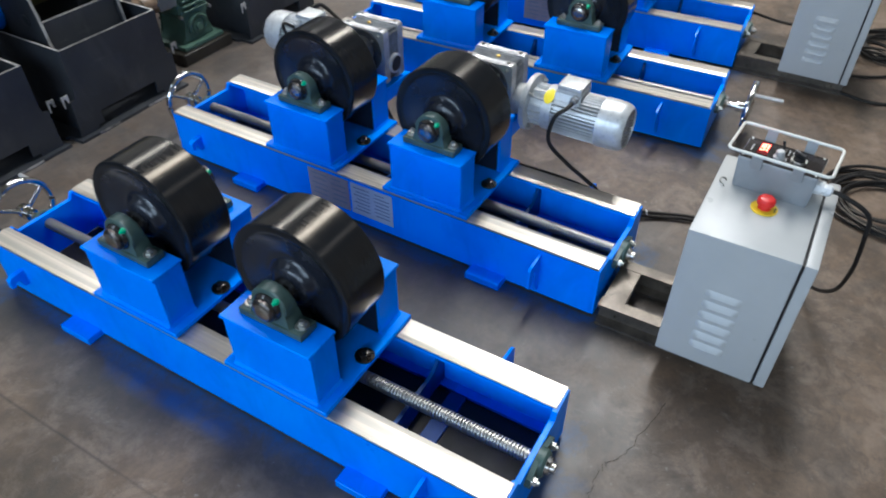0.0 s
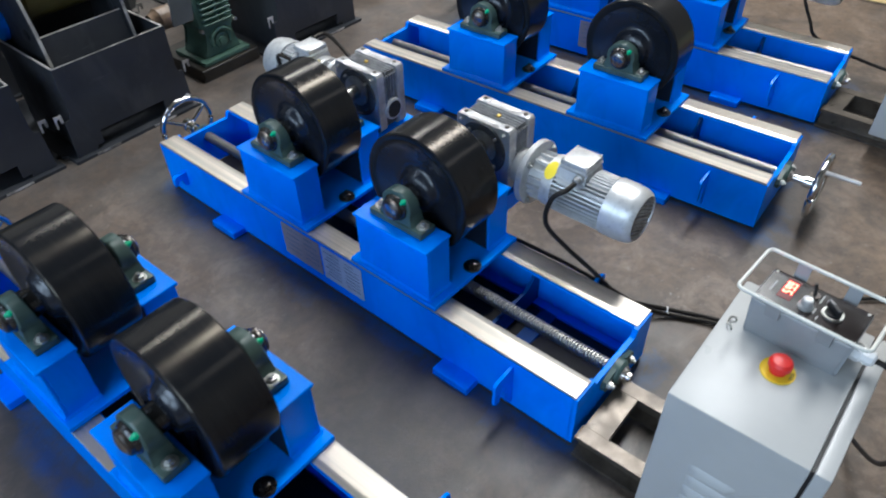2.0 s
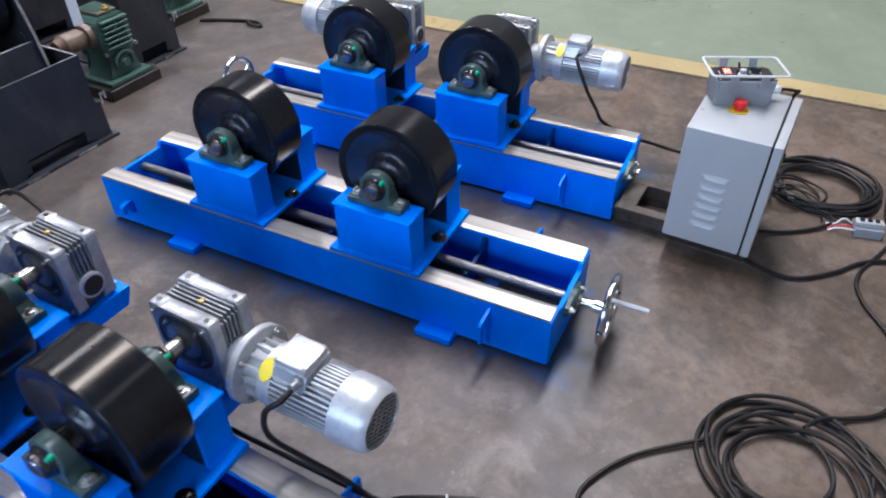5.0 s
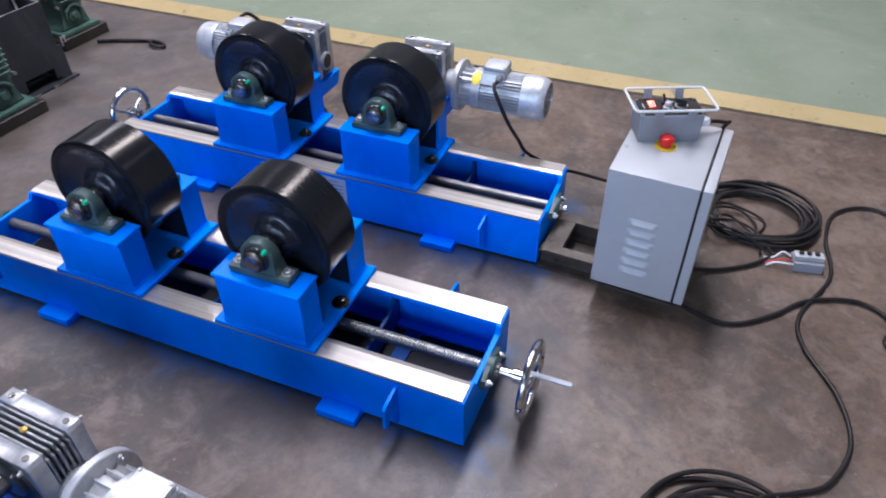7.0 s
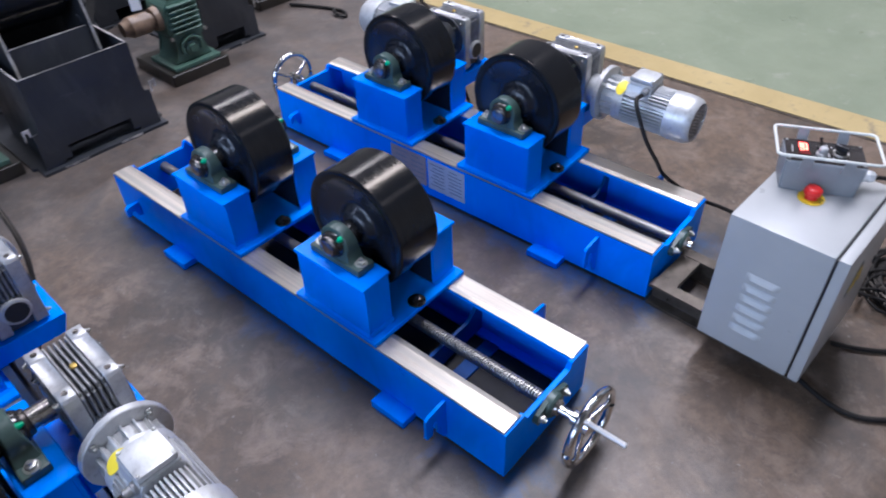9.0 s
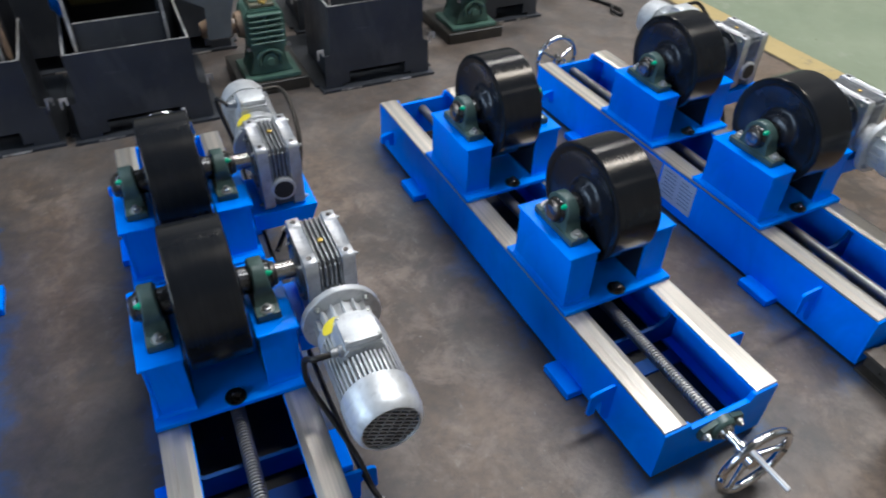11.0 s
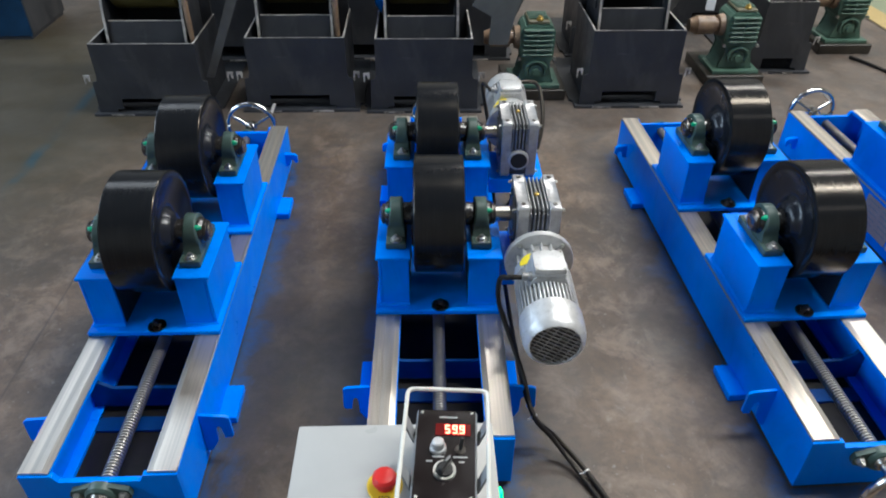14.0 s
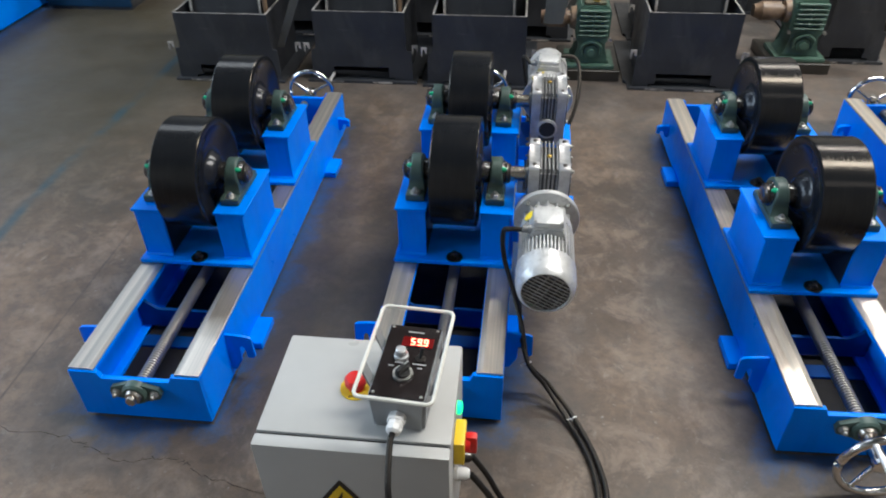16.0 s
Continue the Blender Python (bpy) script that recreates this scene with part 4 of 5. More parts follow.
        part("clamp_bolt", bm, BLACK_BOLT, car, "oily black clamp bolt")
    if drive:
        gear_drive(car, drive)
    return car


IDLER = "blue saddle carrying a black roller between green bearings"
DRIVEN = "blue saddle with a black roller and silver geared motor"
carriage(bed_a, 0.577, IDLER)
carriage(bed_a, 1.032, IDLER)
carriage(bed_b, 0.565, DRIVEN, -1)
carriage(bed_b, 1.042, DRIVEN, 1)
carriage(bed_c, 0.546, IDLER)
carriage(bed_c, 1.087, IDLER)
carriage(bed_d, 0.565, DRIVEN, -1)
carriage(bed_d, 1.063, DRIVEN, 1)


# ---------------------------------------------------------------- control cabinets
def seven(bm, text, x, y, z, h):
    """Seven-segment figures lying in the xy plane."""
    lit = {"5": "afgcd", "9": "abfgcd", "0": "abcdef"}
    w, t = h * 0.5, h * 0.13
    at = x
    for ch in text:
        if ch == ".":
            box(bm, at - t * 0.9, at - t * 0.1, y, y + t * 0.8, z, z + 0.0006)
            continue
        for seg in lit[ch]:
            if seg in "agd":
                yy = y + {"a": h - t, "g": (h - t) / 2, "d": 0}[seg]
                box(bm, at + t * 0.4, at + w - t * 0.4, yy, yy + t, z, z + 0.0006)
            else:
                xx = at + (w - t if seg in "bc" else 0)
                yy = y + (h / 2 if seg in "bf" else 0)
                box(bm, xx, xx + t, yy + t * 0.3, yy + h / 2 - t * 0.3, z, z + 0.0006)
        at += w + t * 1.5


def control_cabinet(m, label, vent=0.313, stop=(0.160, 0.143)):
    """A floor cabinet: body, door, louvres, stop button and side fittings. Origin: its near left foot."""
    cab = thing("control_cabinet", m, label, "control cabinet", "control cabinets")
    W, D, z0, z1 = 0.350, 0.272, 0.078, 0.472
    bm = B()
    box(bm, 0, W, 0.032, D, z0, z1, 0.004, 2)
    part("body", bm, GREY, cab)
    bm = B()
    box(bm, 0.006, W - 0.006, 0.024, 0.034, z0 + 0.006, z1 - 0.006)
    part("door_seal", bm, BLACK, cab, "black rubber door seal")
    bm = B()
    box(bm, 0, W, 0.0, 0.026, z0, z1, 0.004, 2)
    door = part("door", bm, GREY, cab)
    for k in range(6):
        zz = vent - k * 0.0344
        bm = B()
        n = 16
        rows = []
        for i in range(n + 1):
            t = i / n
            yy = 0.113 + 0.084 * t
            bulge = (1 - (2 * t - 1) ** 6) * 0.009
            rows.append([(0.001, yy, zz + 0.011), (-0.35 * bulge, yy, zz + 0.007), (-bulge, yy, zz - 0.006), (-bulge * 0.9, yy, zz - 0.009), (0.001, yy, zz - 0.009)])
        grid = [[bm.verts.new(p) for p in row] for row in rows]
        for a, b in zip(grid, grid[1:]):
            for j in range(4):
                bm.faces.new((a[j], a[j + 1], b[j + 1], b[j]))
        part("louvre", bm, GREY, cab)
    # stop button
    sx, sy = stop
    bm = B()
    lathe(bm, [(0, 0), (0, 0.030), (0.003, 0.030), (0.003, 0)], "z", (sx, sy, z1 + 0.0002), 32)
    plate = part("stop_disc", bm, YELLOW, cab, "yellow stop disc")
    letters = pose(sx, sy - 0.0245, z1 + 0.0036)
    lettering("stop_print", "STOP", 0.008, BLACK, plate, letters)
    bm = B()
    lathe(bm, [(0.003, 0), (0.003, 0.0150), (0.014, 0.0130), (0.015, 0.019), (0.017, 0.0205), (0.026, 0.0200), (0.031, 0.016), (0.033, 0.008), (0.033, 0.0)], "z", (sx, sy, z1), 32)
    part("stop_button", bm, RED, cab, "red mushroom stop button")
    # hanger loop of the top, pilot lamp, isolator and glands on the far side
    bm = B()
    tube(bm, spline([(0.205, 0.245, z1), (0.205, 0.248, z1 + 0.006), (0.210, 0.256, z1 + 0.008), (0.226, 0.256, z1 + 0.008), (0.231, 0.248, z1 + 0.006), (0.231, 0.245, z1)], 5), 0.002, 8)
    part("hook_loop", bm, ZINC, cab)
    x = W
    bm = B()
    lathe(bm, [(0, 0), (0, 0.013), (0.007, 0.013), (0.010, 0.009), (0.011, 0)], "x", (x, 0.150, 0.430), 20)
    part("pilot_lamp", bm, GREEN_LAMP, cab, "lit green pilot lamp")
    bm = B()
    box(bm, x, x + 0.020, 0.068, 0.128, 0.365, 0.425, 0.003, 2)
    isolator = part("isolator_plate", bm, YELLOW, cab, "yellow isolator switch plate")
    bm = B()
    box(bm, x + 0.0205, x + 0.042, 0.090, 0.106, 0.372, 0.418, 0.004, 2)
    lathe(bm, [(0.0202, 0), (0.0202, 0.019), (0.030, 0.017), (0.030, 0)], "x", (x, 0.098, 0.395), 20)
    part("isolator_knob", bm, RED, isolator, "red rotary knob")
    for yy, zz, mat in ((0.075, 0.330, WHITE), (0.105, 0.285, BLACK_BOLT), (0.150, 0.280, BLACK_BOLT)):
        bm = B()
        lathe(bm, [(0, 0), (0, 0.014), (0.008, 0.014), (0.009, 0.012), (0.024, 0.012), (0.030, 0.008), (0.030, 0)], "x", (x, yy, zz), 12)
        part("cable_gland", bm, mat, cab)
    # warning sign on the door
    bm = B()
    c, s = (0.150, 0.336), 0.052
    tri = [(c[0] - s, c[1] - s * 0.6), (c[0] + s, c[1] - s * 0.6), (c[0], c[1] + s)]
    prism(bm, tri, "y", -0.0016, -0.0004)
    sign = part("warning_sign", bm, BLACK, cab, "black and yellow warning triangle")
    bm = B()
    k = 0.74
    cy = c[1] - s * 0.07
    prism(bm, [(c[0] + (px - c[0]) * k, cy + (pz - cy) * k) for px, pz in tri], "y", -0.0026, -0.0018)
    part("sign_face", bm, YELLOW, sign)
    bm = B()
    prism(bm, [(c[0] + 0.004, cy + 0.024), (c[0] - 0.010, cy - 0.004), (c[0] - 0.001, cy - 0.004), (c[0] - 0.005, cy - 0.026), (c[0] + 0.010, cy + 0.003), (c[0] + 0.001, cy + 0.003)], "y", -0.0034, -0.0028)
    part("sign_bolt", bm, BLACK, sign)
    bm = B()
    lathe(bm, [(0, 0), (0, 0.011), (-0.004, 0.011), (-0.005, 0.009), (-0.005, 0)], "y", (W - 0.03, 0, 0.28), 18)
    part("door_lock", bm, BLACK, door)
    return cab


def cabinet_stand(m, length, label):
    """Two channels laid on the floor that carry a cabinet out from the end of a bed."""
    st = thing("cabinet_stand", m, label, "steel stand", "cabinet stands")
    for x in (0.072, 0.250):
        bm = B()
        prism(bm, [(x, 0.0), (x + 0.038, 0.0), (x + 0.038, 0.0775), (x, 0.0775), (x, 0.068), (x + 0.032, 0.068), (x + 0.032, 0.008), (x, 0.008)], "y", 0.01, length)
        part("channel", bm, RUST, st)
    for y in (length - 0.066,):
        bm = B()
        box(bm, 0.1102, 0.2498, y, y + 0.062, 0.060, 0.0765, 0.001)
        part("cross_bar", bm, RUST, st)
    return st


K = pose(0.140, -0.066, 0)
Q = pose(1.908, -0.040, 0, 0, 0, -1.5)
control_cabinet(K, "pale grey steel control cabinet with louvres and red stop button")
control_cabinet(Q, "pale grey steel control cabinet with louvres beside coiled black cable", 0.325, (0.177, 0.160))
cabinet_stand(K, 0.455, "bare brown steel channel stand under the cabinet")
cabinet_stand(Q, 0.460, "bare brown steel channel stand under the cabinet")


def pendant(m, label):
    """A hand-held control box in its wire guard, lying on a cabinet top. Origin: middle of its underside."""
    pen = thing("control_pendant", m, label, "control pendant", "control pendants")
    w, l, h = 0.051, 0.089, 0.083
    bm = B()
    rings = []
    for z, g in ((0.0, -0.006), (0.003, -0.004), (h - 0.003, 0.0), (h, -0.002)):
        rings.append([bm.verts.new((sx * (w + g), sy * (l + g), z)) for sx, sy in ((-1, -1), (1, -1), (1, 1), (-1, 1))])
    bm.faces.new(rings[0][::-1]), bm.faces.new(rings[-1])
    for a, b in zip(rings, rings[1:]):
        for i in range(4):
            bm.faces.new((a[i], a[(i + 1) % 4], b[(i + 1) % 4], b[i]))
    bmesh.ops.bevel(bm, geom=[e for e in bm.edges if abs(e.verts[0].co.z - e.verts[1].co.z) > 0.02], offset=0.006, segments=2, affect="EDGES")
    part("case", bm, GREY_BOX, pen)
    bm = B()
    box(bm, -w + 0.003, w - 0.003, -l + 0.002, l - 0.002, h, h + 0.002, 0.0006)
    panel = part("front_panel", bm, PANEL, pen, "black printed front panel")
    zt = h + 0.0022
    for sx in (-1, 1):
        for sy in (-1, 1):
            bm = B()
            lathe(bm, [(0, 0), (0, 0.0032), (0.0015, 0.0026), (0.002, 0)], "z", (sx * (w - 0.009), sy * (l - 0.008), zt), 12)
            part("panel_bolt", bm, ZINC, panel)
    bm = B()
    box(bm, -0.018, 0.040, 0.034, 0.058, zt, zt + 0.001)
    window = part("display_window", bm, SMOKED, panel, "dark red display window")
    bm = B()
    seven(bm, "59.9", -0.002, 0.0375, zt + 0.0012, 0.0170)
    part("display_digits", bm, RED_DIGIT, panel, "glowing red figures reading 59.9")
    bm = B()
    lathe(bm, [(0, 0), (0, 0.0135), (0.005, 0.0130), (0.007, 0.0105), (0.018, 0.0095), (0.020, 0.007), (0.020, 0)], "z", (-0.012, 0.008, zt), 24)
    part("speed_knob", bm, SILVER, panel, "grey turning knob")
    bm = B()
    lathe(bm, [(0, 0), (0, 0.009), (0.003, 0.009), (0.003, 0.0)], "z", (0.024, 0.006, zt), 20)
    part("toggle_base", bm, BLACK_BOLT, panel)
    bm = B()
    rod(bm, (0.024, 0.006, zt + 0.003), (0.027, 0.012, zt + 0.024), 0.0028, 10, 0.0036)
    part("toggle", bm, BLACK, panel)
    bm = B()
    lathe(bm, [(0.0, 0.0140), (0.0, 0.0185), (0.004, 0.0180), (0.004, 0.0140)], "z", (0.0, -0.034, zt), 28)
    part("selector_ring", bm, ZINC, panel, "bright selector ring")
    bm = B()
    lathe(bm, [(0, 0), (0, 0.0138), (0.008, 0.0130), (0.008, 0)], "z", (0.0, -0.034, zt), 24)
    turn = Matrix.Translation((0, -0.034, zt)) @ Matrix.Rotation(radians(-32), 4, "Z")
    box(bm, -0.0045, 0.0045, -0.014, 0.016, 0.0082, 0.021, 0.0015, 1, turn)
    knob = part("selector_knob", bm, BLACK, panel)
    bm = B()
    box(bm, -0.0012, 0.0012, 0.004, 0.016, 0.0212, 0.0220, 0, 1, turn)
    part("selector_mark", bm, PRINT, knob)
    for x0, x1, y0 in ((-0.012, 0.018, 0.070), (-0.020, -0.002, -0.009), (0.012, 0.036, -0.009), (-0.030, -0.020, -0.018), (0.022, 0.031, -0.018)):
        bm = B()
        box(bm, x0, x1, y0, y0 + 0.003, zt, zt + 0.0004)
        part("print_bar", bm, PRINT, panel)
    # wire guard: a rounded loop above the panel on flat tabs
    gw, gl, gz, r = 0.068, 0.113, h + 0.024, 0.012
    loop = []
    for cx, cy, a0 in ((gw - r, gl - r, 0), (-gw + r, gl - r, 90), (-gw + r, -gl + r, 180), (gw - r, -gl + r, 270)):
        loop += [(cx + r * math.cos(radians(a0 + k * 18)), cy + r * math.sin(radians(a0 + k * 18)), gz) for k in range(6)]
    bm = B()
    tube(bm, loop, 0.0036, 10, True)
    guard = part("wire_guard", bm, IVORY, pen, "ivory coated wire guard")
    for sx in (-1, 1):
        for yy in (0.045, -0.045):
            bm = B()
            prism(bm, [(sx * (w + 0.0005), h - 0.020), (sx * (w + 0.0035), h - 0.020), (sx * (gw + 0.001), gz), (sx * (gw - 0.003), gz)], "y", yy - 0.012, yy + 0.012)
            part("guard_tab", bm, GREY_BOX, guard)
    bm = B()
    lathe(bm, [(0, 0), (0, 0.0165), (-0.014, 0.0165), (-0.016, 0.0135), (-0.022, 0.0135), (-0.024, 0.015), (-0.034, 0.013), (-0.038, 0.008), (-0.038, 0)], "y", (0.0, -l + 0.002, 0.035), 8)
    part("cable_gland", bm, WHITE, pen, "white plastic cable gland")
    return pen


PK = pose(0.400, 0.077, 0.4725, 0, 0, -4.0)
PQ = pose(2.160, 0.135, 0.4725, 0, 0, 26.0)
pendant(PK, "grey hand control in ivory wire guard, on the cabinet")
pendant(PQ, "grey hand control with red display lying askew on the cabinet")


# ---------------------------------------------------------------- cables
def cable(points, r, label, name="cable", steps=8, ties=()):
    bm = B()
    tube(bm, spline(points, steps), r, 10)
    ob = tagged(part(name, bm, CABLE), label, "cable", "black cables")
    for t in ties:
        bm = B()
        a = Vector(points[t])
        b = (Vector(points[t + 1]) - Vector(points[t - 1])).normalized() * 0.002
        rod(bm, a - b, a + b, r * 1.25, 12)
        side = b.cross(Vector((0, 0, 1))).normalized()
        rod(bm, a + side * r, a + side * (r + 0.018) + Vector((0, 0, 0.008)), 0.0012, 6)
        part("cable_tie", bm, WHITE, ob)
    return ob


def bed_point(key, u, v, z):
    x, y, turn = BEDS[key]
    p = pose(x, y, 0, 0, 0, turn) @ Vector((u, v, z))
    return tuple(p)


def motor_cable(key, at, bow):
    """From the near motor's gland down past the lug, along the floor and up into the cabinet's side."""
    g = [(0.196, at - 0.292, 0.430), (0.165, at - 0.290, 0.428), (0.148, at - 0.29 + 0.5 * bow, 0.395), (0.152, at - 0.31 + bow, 0.31), (0.182, at - 0.35 + 0.8 * bow, 0.235), (0.212, at - 0.395 + 0.4 * bow, 0.170)]
    line = [bed_point(key, *p) for p in g]
    return line


line = motor_cable("b", 0.565, 0.06)
line += [(0.640, 0.52, 0.105), (0.700, 0.50, 0.045), (0.765, 0.42, 0.014), (0.815, 0.30, 0.011), (0.832, 0.19, 0.011), (0.800, 0.08, 0.011), (0.715, 0.02, 0.03), (0.62, 0.02, 0.12), (0.56, 0.03, 0.23), (0.521, 0.039, 0.285)]
cable(line, 0.0065, "black motor cable sagging from the motor to the cabinet", ties=(6, 8))
line = [bed_point("b", 0.195, 1.042 + 0.292, 0.430), bed_point("b", 0.165, 1.36, 0.44), bed_point("b", 0.19, 1.30, 0.30), bed_point("b", 0.20, 1.1, 0.16), bed_point("b", 0.198, 0.75, 0.15), bed_point("b", 0.203, 0.30, 0.160)]
line += [(0.634, 0.52, 0.120), (0.690, 0.485, 0.055), (0.750, 0.41, 0.012), (0.798, 0.30, 0.011), (0.812, 0.19, 0.011), (0.780, 0.10, 0.011), (0.705, 0.06, 0.03), (0.61, 0.06, 0.13), (0.55, 0.075, 0.24), (0.521, 0.084, 0.280)]
cable(line, 0.006, "black motor cable clipped along the bed to the cabinet")
line = motor_cable("d", 0.565, -0.04)
line += [(2.385, 0.49, 0.13), (2.43, 0.42, 0.10), (2.46, 0.33, 0.075), (2.465, 0.22, 0.070), (2.43, 0.11, 0.090), (2.37, 0.05, 0.16), (2.31, 0.04, 0.26), (2.289, 0.04, 0.285)]
cable(line, 0.0065, "black motor cable sagging from the motor to the cabinet", ties=(6,))
# far motors' pigtails
for key, at in (("b", 1.042), ("d", 1.063)):
    pts = [(0.305, at + 0.30, 0.46), (0.355, at + 0.30, 0.455), (0.375, at + 0.26, 0.42), (0.372, at + 0.17, 0.36), (0.350, at + 0.10, 0.30), (0.30, at + 0.02, 0.21), (0.215, at - 0.10, 0.160)]
    cable([bed_point(key, *p) for p in pts], 0.007, "short black cable looping down from the far motor")
# pendant leads
cable([(0.391, -0.047, 0.508), (0.390, -0.072, 0.505), (0.396, -0.135, 0.47), (0.405, -0.150, 0.40), (0.43, -0.16, 0.28), (0.50, -0.15, 0.15), (0.62, -0.10, 0.05), (0.75, 0.0, 0.012), (0.83, 0.11, 0.010), (0.911, 0.151, 0.010), (0.984, 0.135, 0.010), (1.094, 0.063, 0.010), (1.225, -0.085, 0.012), (1.305, -0.165, 0.015), (1.340, -0.268, 0.02)], 0.0055, "black pendant lead running from the cabinet to its coil")
cable([(2.212, 0.030, 0.505), (2.232, 0.005, 0.503), (2.262, -0.022, 0.49), (2.290, -0.030, 0.478), (2.305, -0.015, 0.44), (2.305, 0.01, 0.30), (2.32, 0.03, 0.10), (2.38, 0.02, 0.012), (2.46, -0.06, 0.012)], 0.0055, "black pendant lead hanging off the cabinet's side")


def coil(cx, cy, rx, ry, turns, r, seed, label, loose=0.2, drift=0.04, lead=()):
    """A heap of wound cable on the floor: each turn has its own width and lies a little aside of the last."""
    rnd = random.Random(seed)
    n = 14
    size = [1.0 + rnd.uniform(-loose, loose) for _ in range(turns + 1)]
    aside = [(rnd.uniform(-drift, drift), rnd.uniform(-drift, drift)) for _ in range(turns + 1)]
    lift = [0.5 * r * k + rnd.uniform(0, r) for k in range(turns + 1)]
    local = []
    for k in range(turns * n + 1):
        t, f = divmod(k, n)
        f /= n
        f = f * f * (3 - 2 * f)
        u = min(t + 1, turns)
        g = size[t] + (size[u] - size[t]) * f + rnd.uniform(-0.012, 0.012)
        dx, dy = (aside[t][i] + (aside[u][i] - aside[t][i]) * f for i in (0, 1))
        a = 2 * math.pi * k / n
        local.append((rx * g * math.cos(a) + dx, ry * g * math.sin(a) + dy, r + max(0.0, lift[t] + (lift[u] - lift[t]) * f)))
    heap = thing("cable_coil", pose(cx, cy, 0), label, "cable coil", "black cables")
    line = spline(local, 4)
    for t in range(turns):
        bm = B()
        tube(bm, line[t * n * 4:(t + 1) * n * 4 + 1], r, 8)
        part("winding", bm, CABLE, heap)
    if lead:
        bm = B()
        tube(bm, spline([local[-1], *[(px - cx, py - cy, pz) for px, py, pz in lead]], 6), r, 8)
        part("loose_end", bm, CABLE, heap)
    return heap


coil(1.215, -0.270, 0.155, 0.170, 7, 0.0062, 2, "loose coil of black cable on the concrete", 0.27, 0.045, [(1.40, -0.32, 0.03), (1.455, -0.39, 0.010), (1.517, -0.464, 0.01), (1.657, -0.51, 0.008), (1.808, -0.476, 0.008), (1.958, -0.386, 0.008), (2.091, -0.37, 0.008), (2.312, -0.449, 0.008), (2.512, -0.430, 0.009), (2.69, -0.46, 0.009), (2.76, -0.60, 0.009), (2.60, -0.80, 0.009)])
coil(2.553, -0.204, 0.148, 0.166, 10, 0.0066, 5, "large coil of black cable beside the cabinet", 0.13, 0.028)
cable([(2.36, -0.05, 0.05), (2.47, -0.03, 0.05), (2.56, -0.10, 0.03), (2.541, -0.226, 0.008), (2.45, -0.215, 0.008), (2.36, -0.12, 0.03), (2.39, -0.05, 0.05), (2.50, -0.06, 0.04), (2.552, -0.14, 0.02), (2.50, -0.205, 0.010), (2.42, -0.20, 0.012), (2.38, -0.13, 0.03), (2.43, -0.07, 0.045), (2.50, -0.12, 0.02), (2.42, -0.215, 0.010), (2.335, -0.235, 0.012)], 0.0045, "thin black control lead in small loops inside the coil")
cable([(2.340, -0.030, 0.07), (2.380, -0.080, 0.05), (2.392, -0.140, 0.045), (2.378, -0.195, 0.035), (2.355, -0.250, 0.012), (2.340, -0.268, 0.010)], 0.0042, "thin black control lead trailing over the coil")
cable([(2.350, -0.015, 0.06), (2.425, -0.085, 0.05), (2.438, -0.160, 0.045), (2.405, -0.222, 0.035), (2.372, -0.262, 0.012), (2.355, -0.282, 0.010)], 0.0042, "thin black control lead trailing over the coil")
cable([(1.993, -0.030, 0.010), (1.965, -0.12, 0.009), (1.977, -0.203, 0.009), (2.06, -0.30, 0.009), (2.166, -0.391, 0.009), (2.22, -0.53, 0.009), (2.16, -0.62, 0.009), (2.06, -0.60, 0.009), (2.0, -0.70, 0.009), (2.05, -0.9, 0.009)], 0.0068, "black supply cable lying in a bend on the floor")
cable([(2.173, -0.050, 0.010), (2.21, -0.13, 0.009), (2.27, -0.21, 0.009), (2.330, -0.265, 0.012)], 0.0066, "black supply cable ending in an open breaker")


def breaker(m):
    ob = thing("circuit_breaker", m, "loose grey circuit breaker with wires on the floor", "circuit breaker")
    bm = B()
    box(bm, -0.045, 0.045, -0.03, 0.03, 0.0, 0.035, 0.003, 2)
    body = part("body", bm, GREY_BOX, ob)
    bm = B()
    box(bm, -0.045, 0.045, -0.016, 0.016, 0.0352, 0.052, 0.003, 2)
    part("toggle_block", bm, GREY, ob)
    for k in range(3):
        bm = B()
        box(bm, -0.032 + k * 0.024, -0.018 + k * 0.024, -0.006, 0.008, 0.0522, 0.060, 0.002)
        part("toggle", bm, BLACK, ob)
    for k, mat in enumerate((WHITE, RED, RUST, WHITE)):
        bm = B()
        tube(bm, spline([(-0.04, -0.02 + k * 0.013, 0.02), (-0.07, -0.03 + k * 0.02, 0.03), (-0.10, -0.015 + k * 0.009, 0.018), (-0.125, -0.02 + k * 0.014, 0.008)], 5), 0.0028, 6)
        part("wire", bm, mat, ob)


breaker(pose(2.342, -0.374, 0.0, 0, 0, -76))
cable([(2.763, 3.081, 0.010), (2.80, 3.02, 0.010), (2.829, 2.959, 0.010), (2.87, 2.86, 0.010), (2.885, 2.77, 0.010), (2.85, 2.715, 0.010), (2.825, 2.76, 0.018), (2.86, 2.82, 0.022)], 0.009, "short black cable end curled on the floor by the machines")


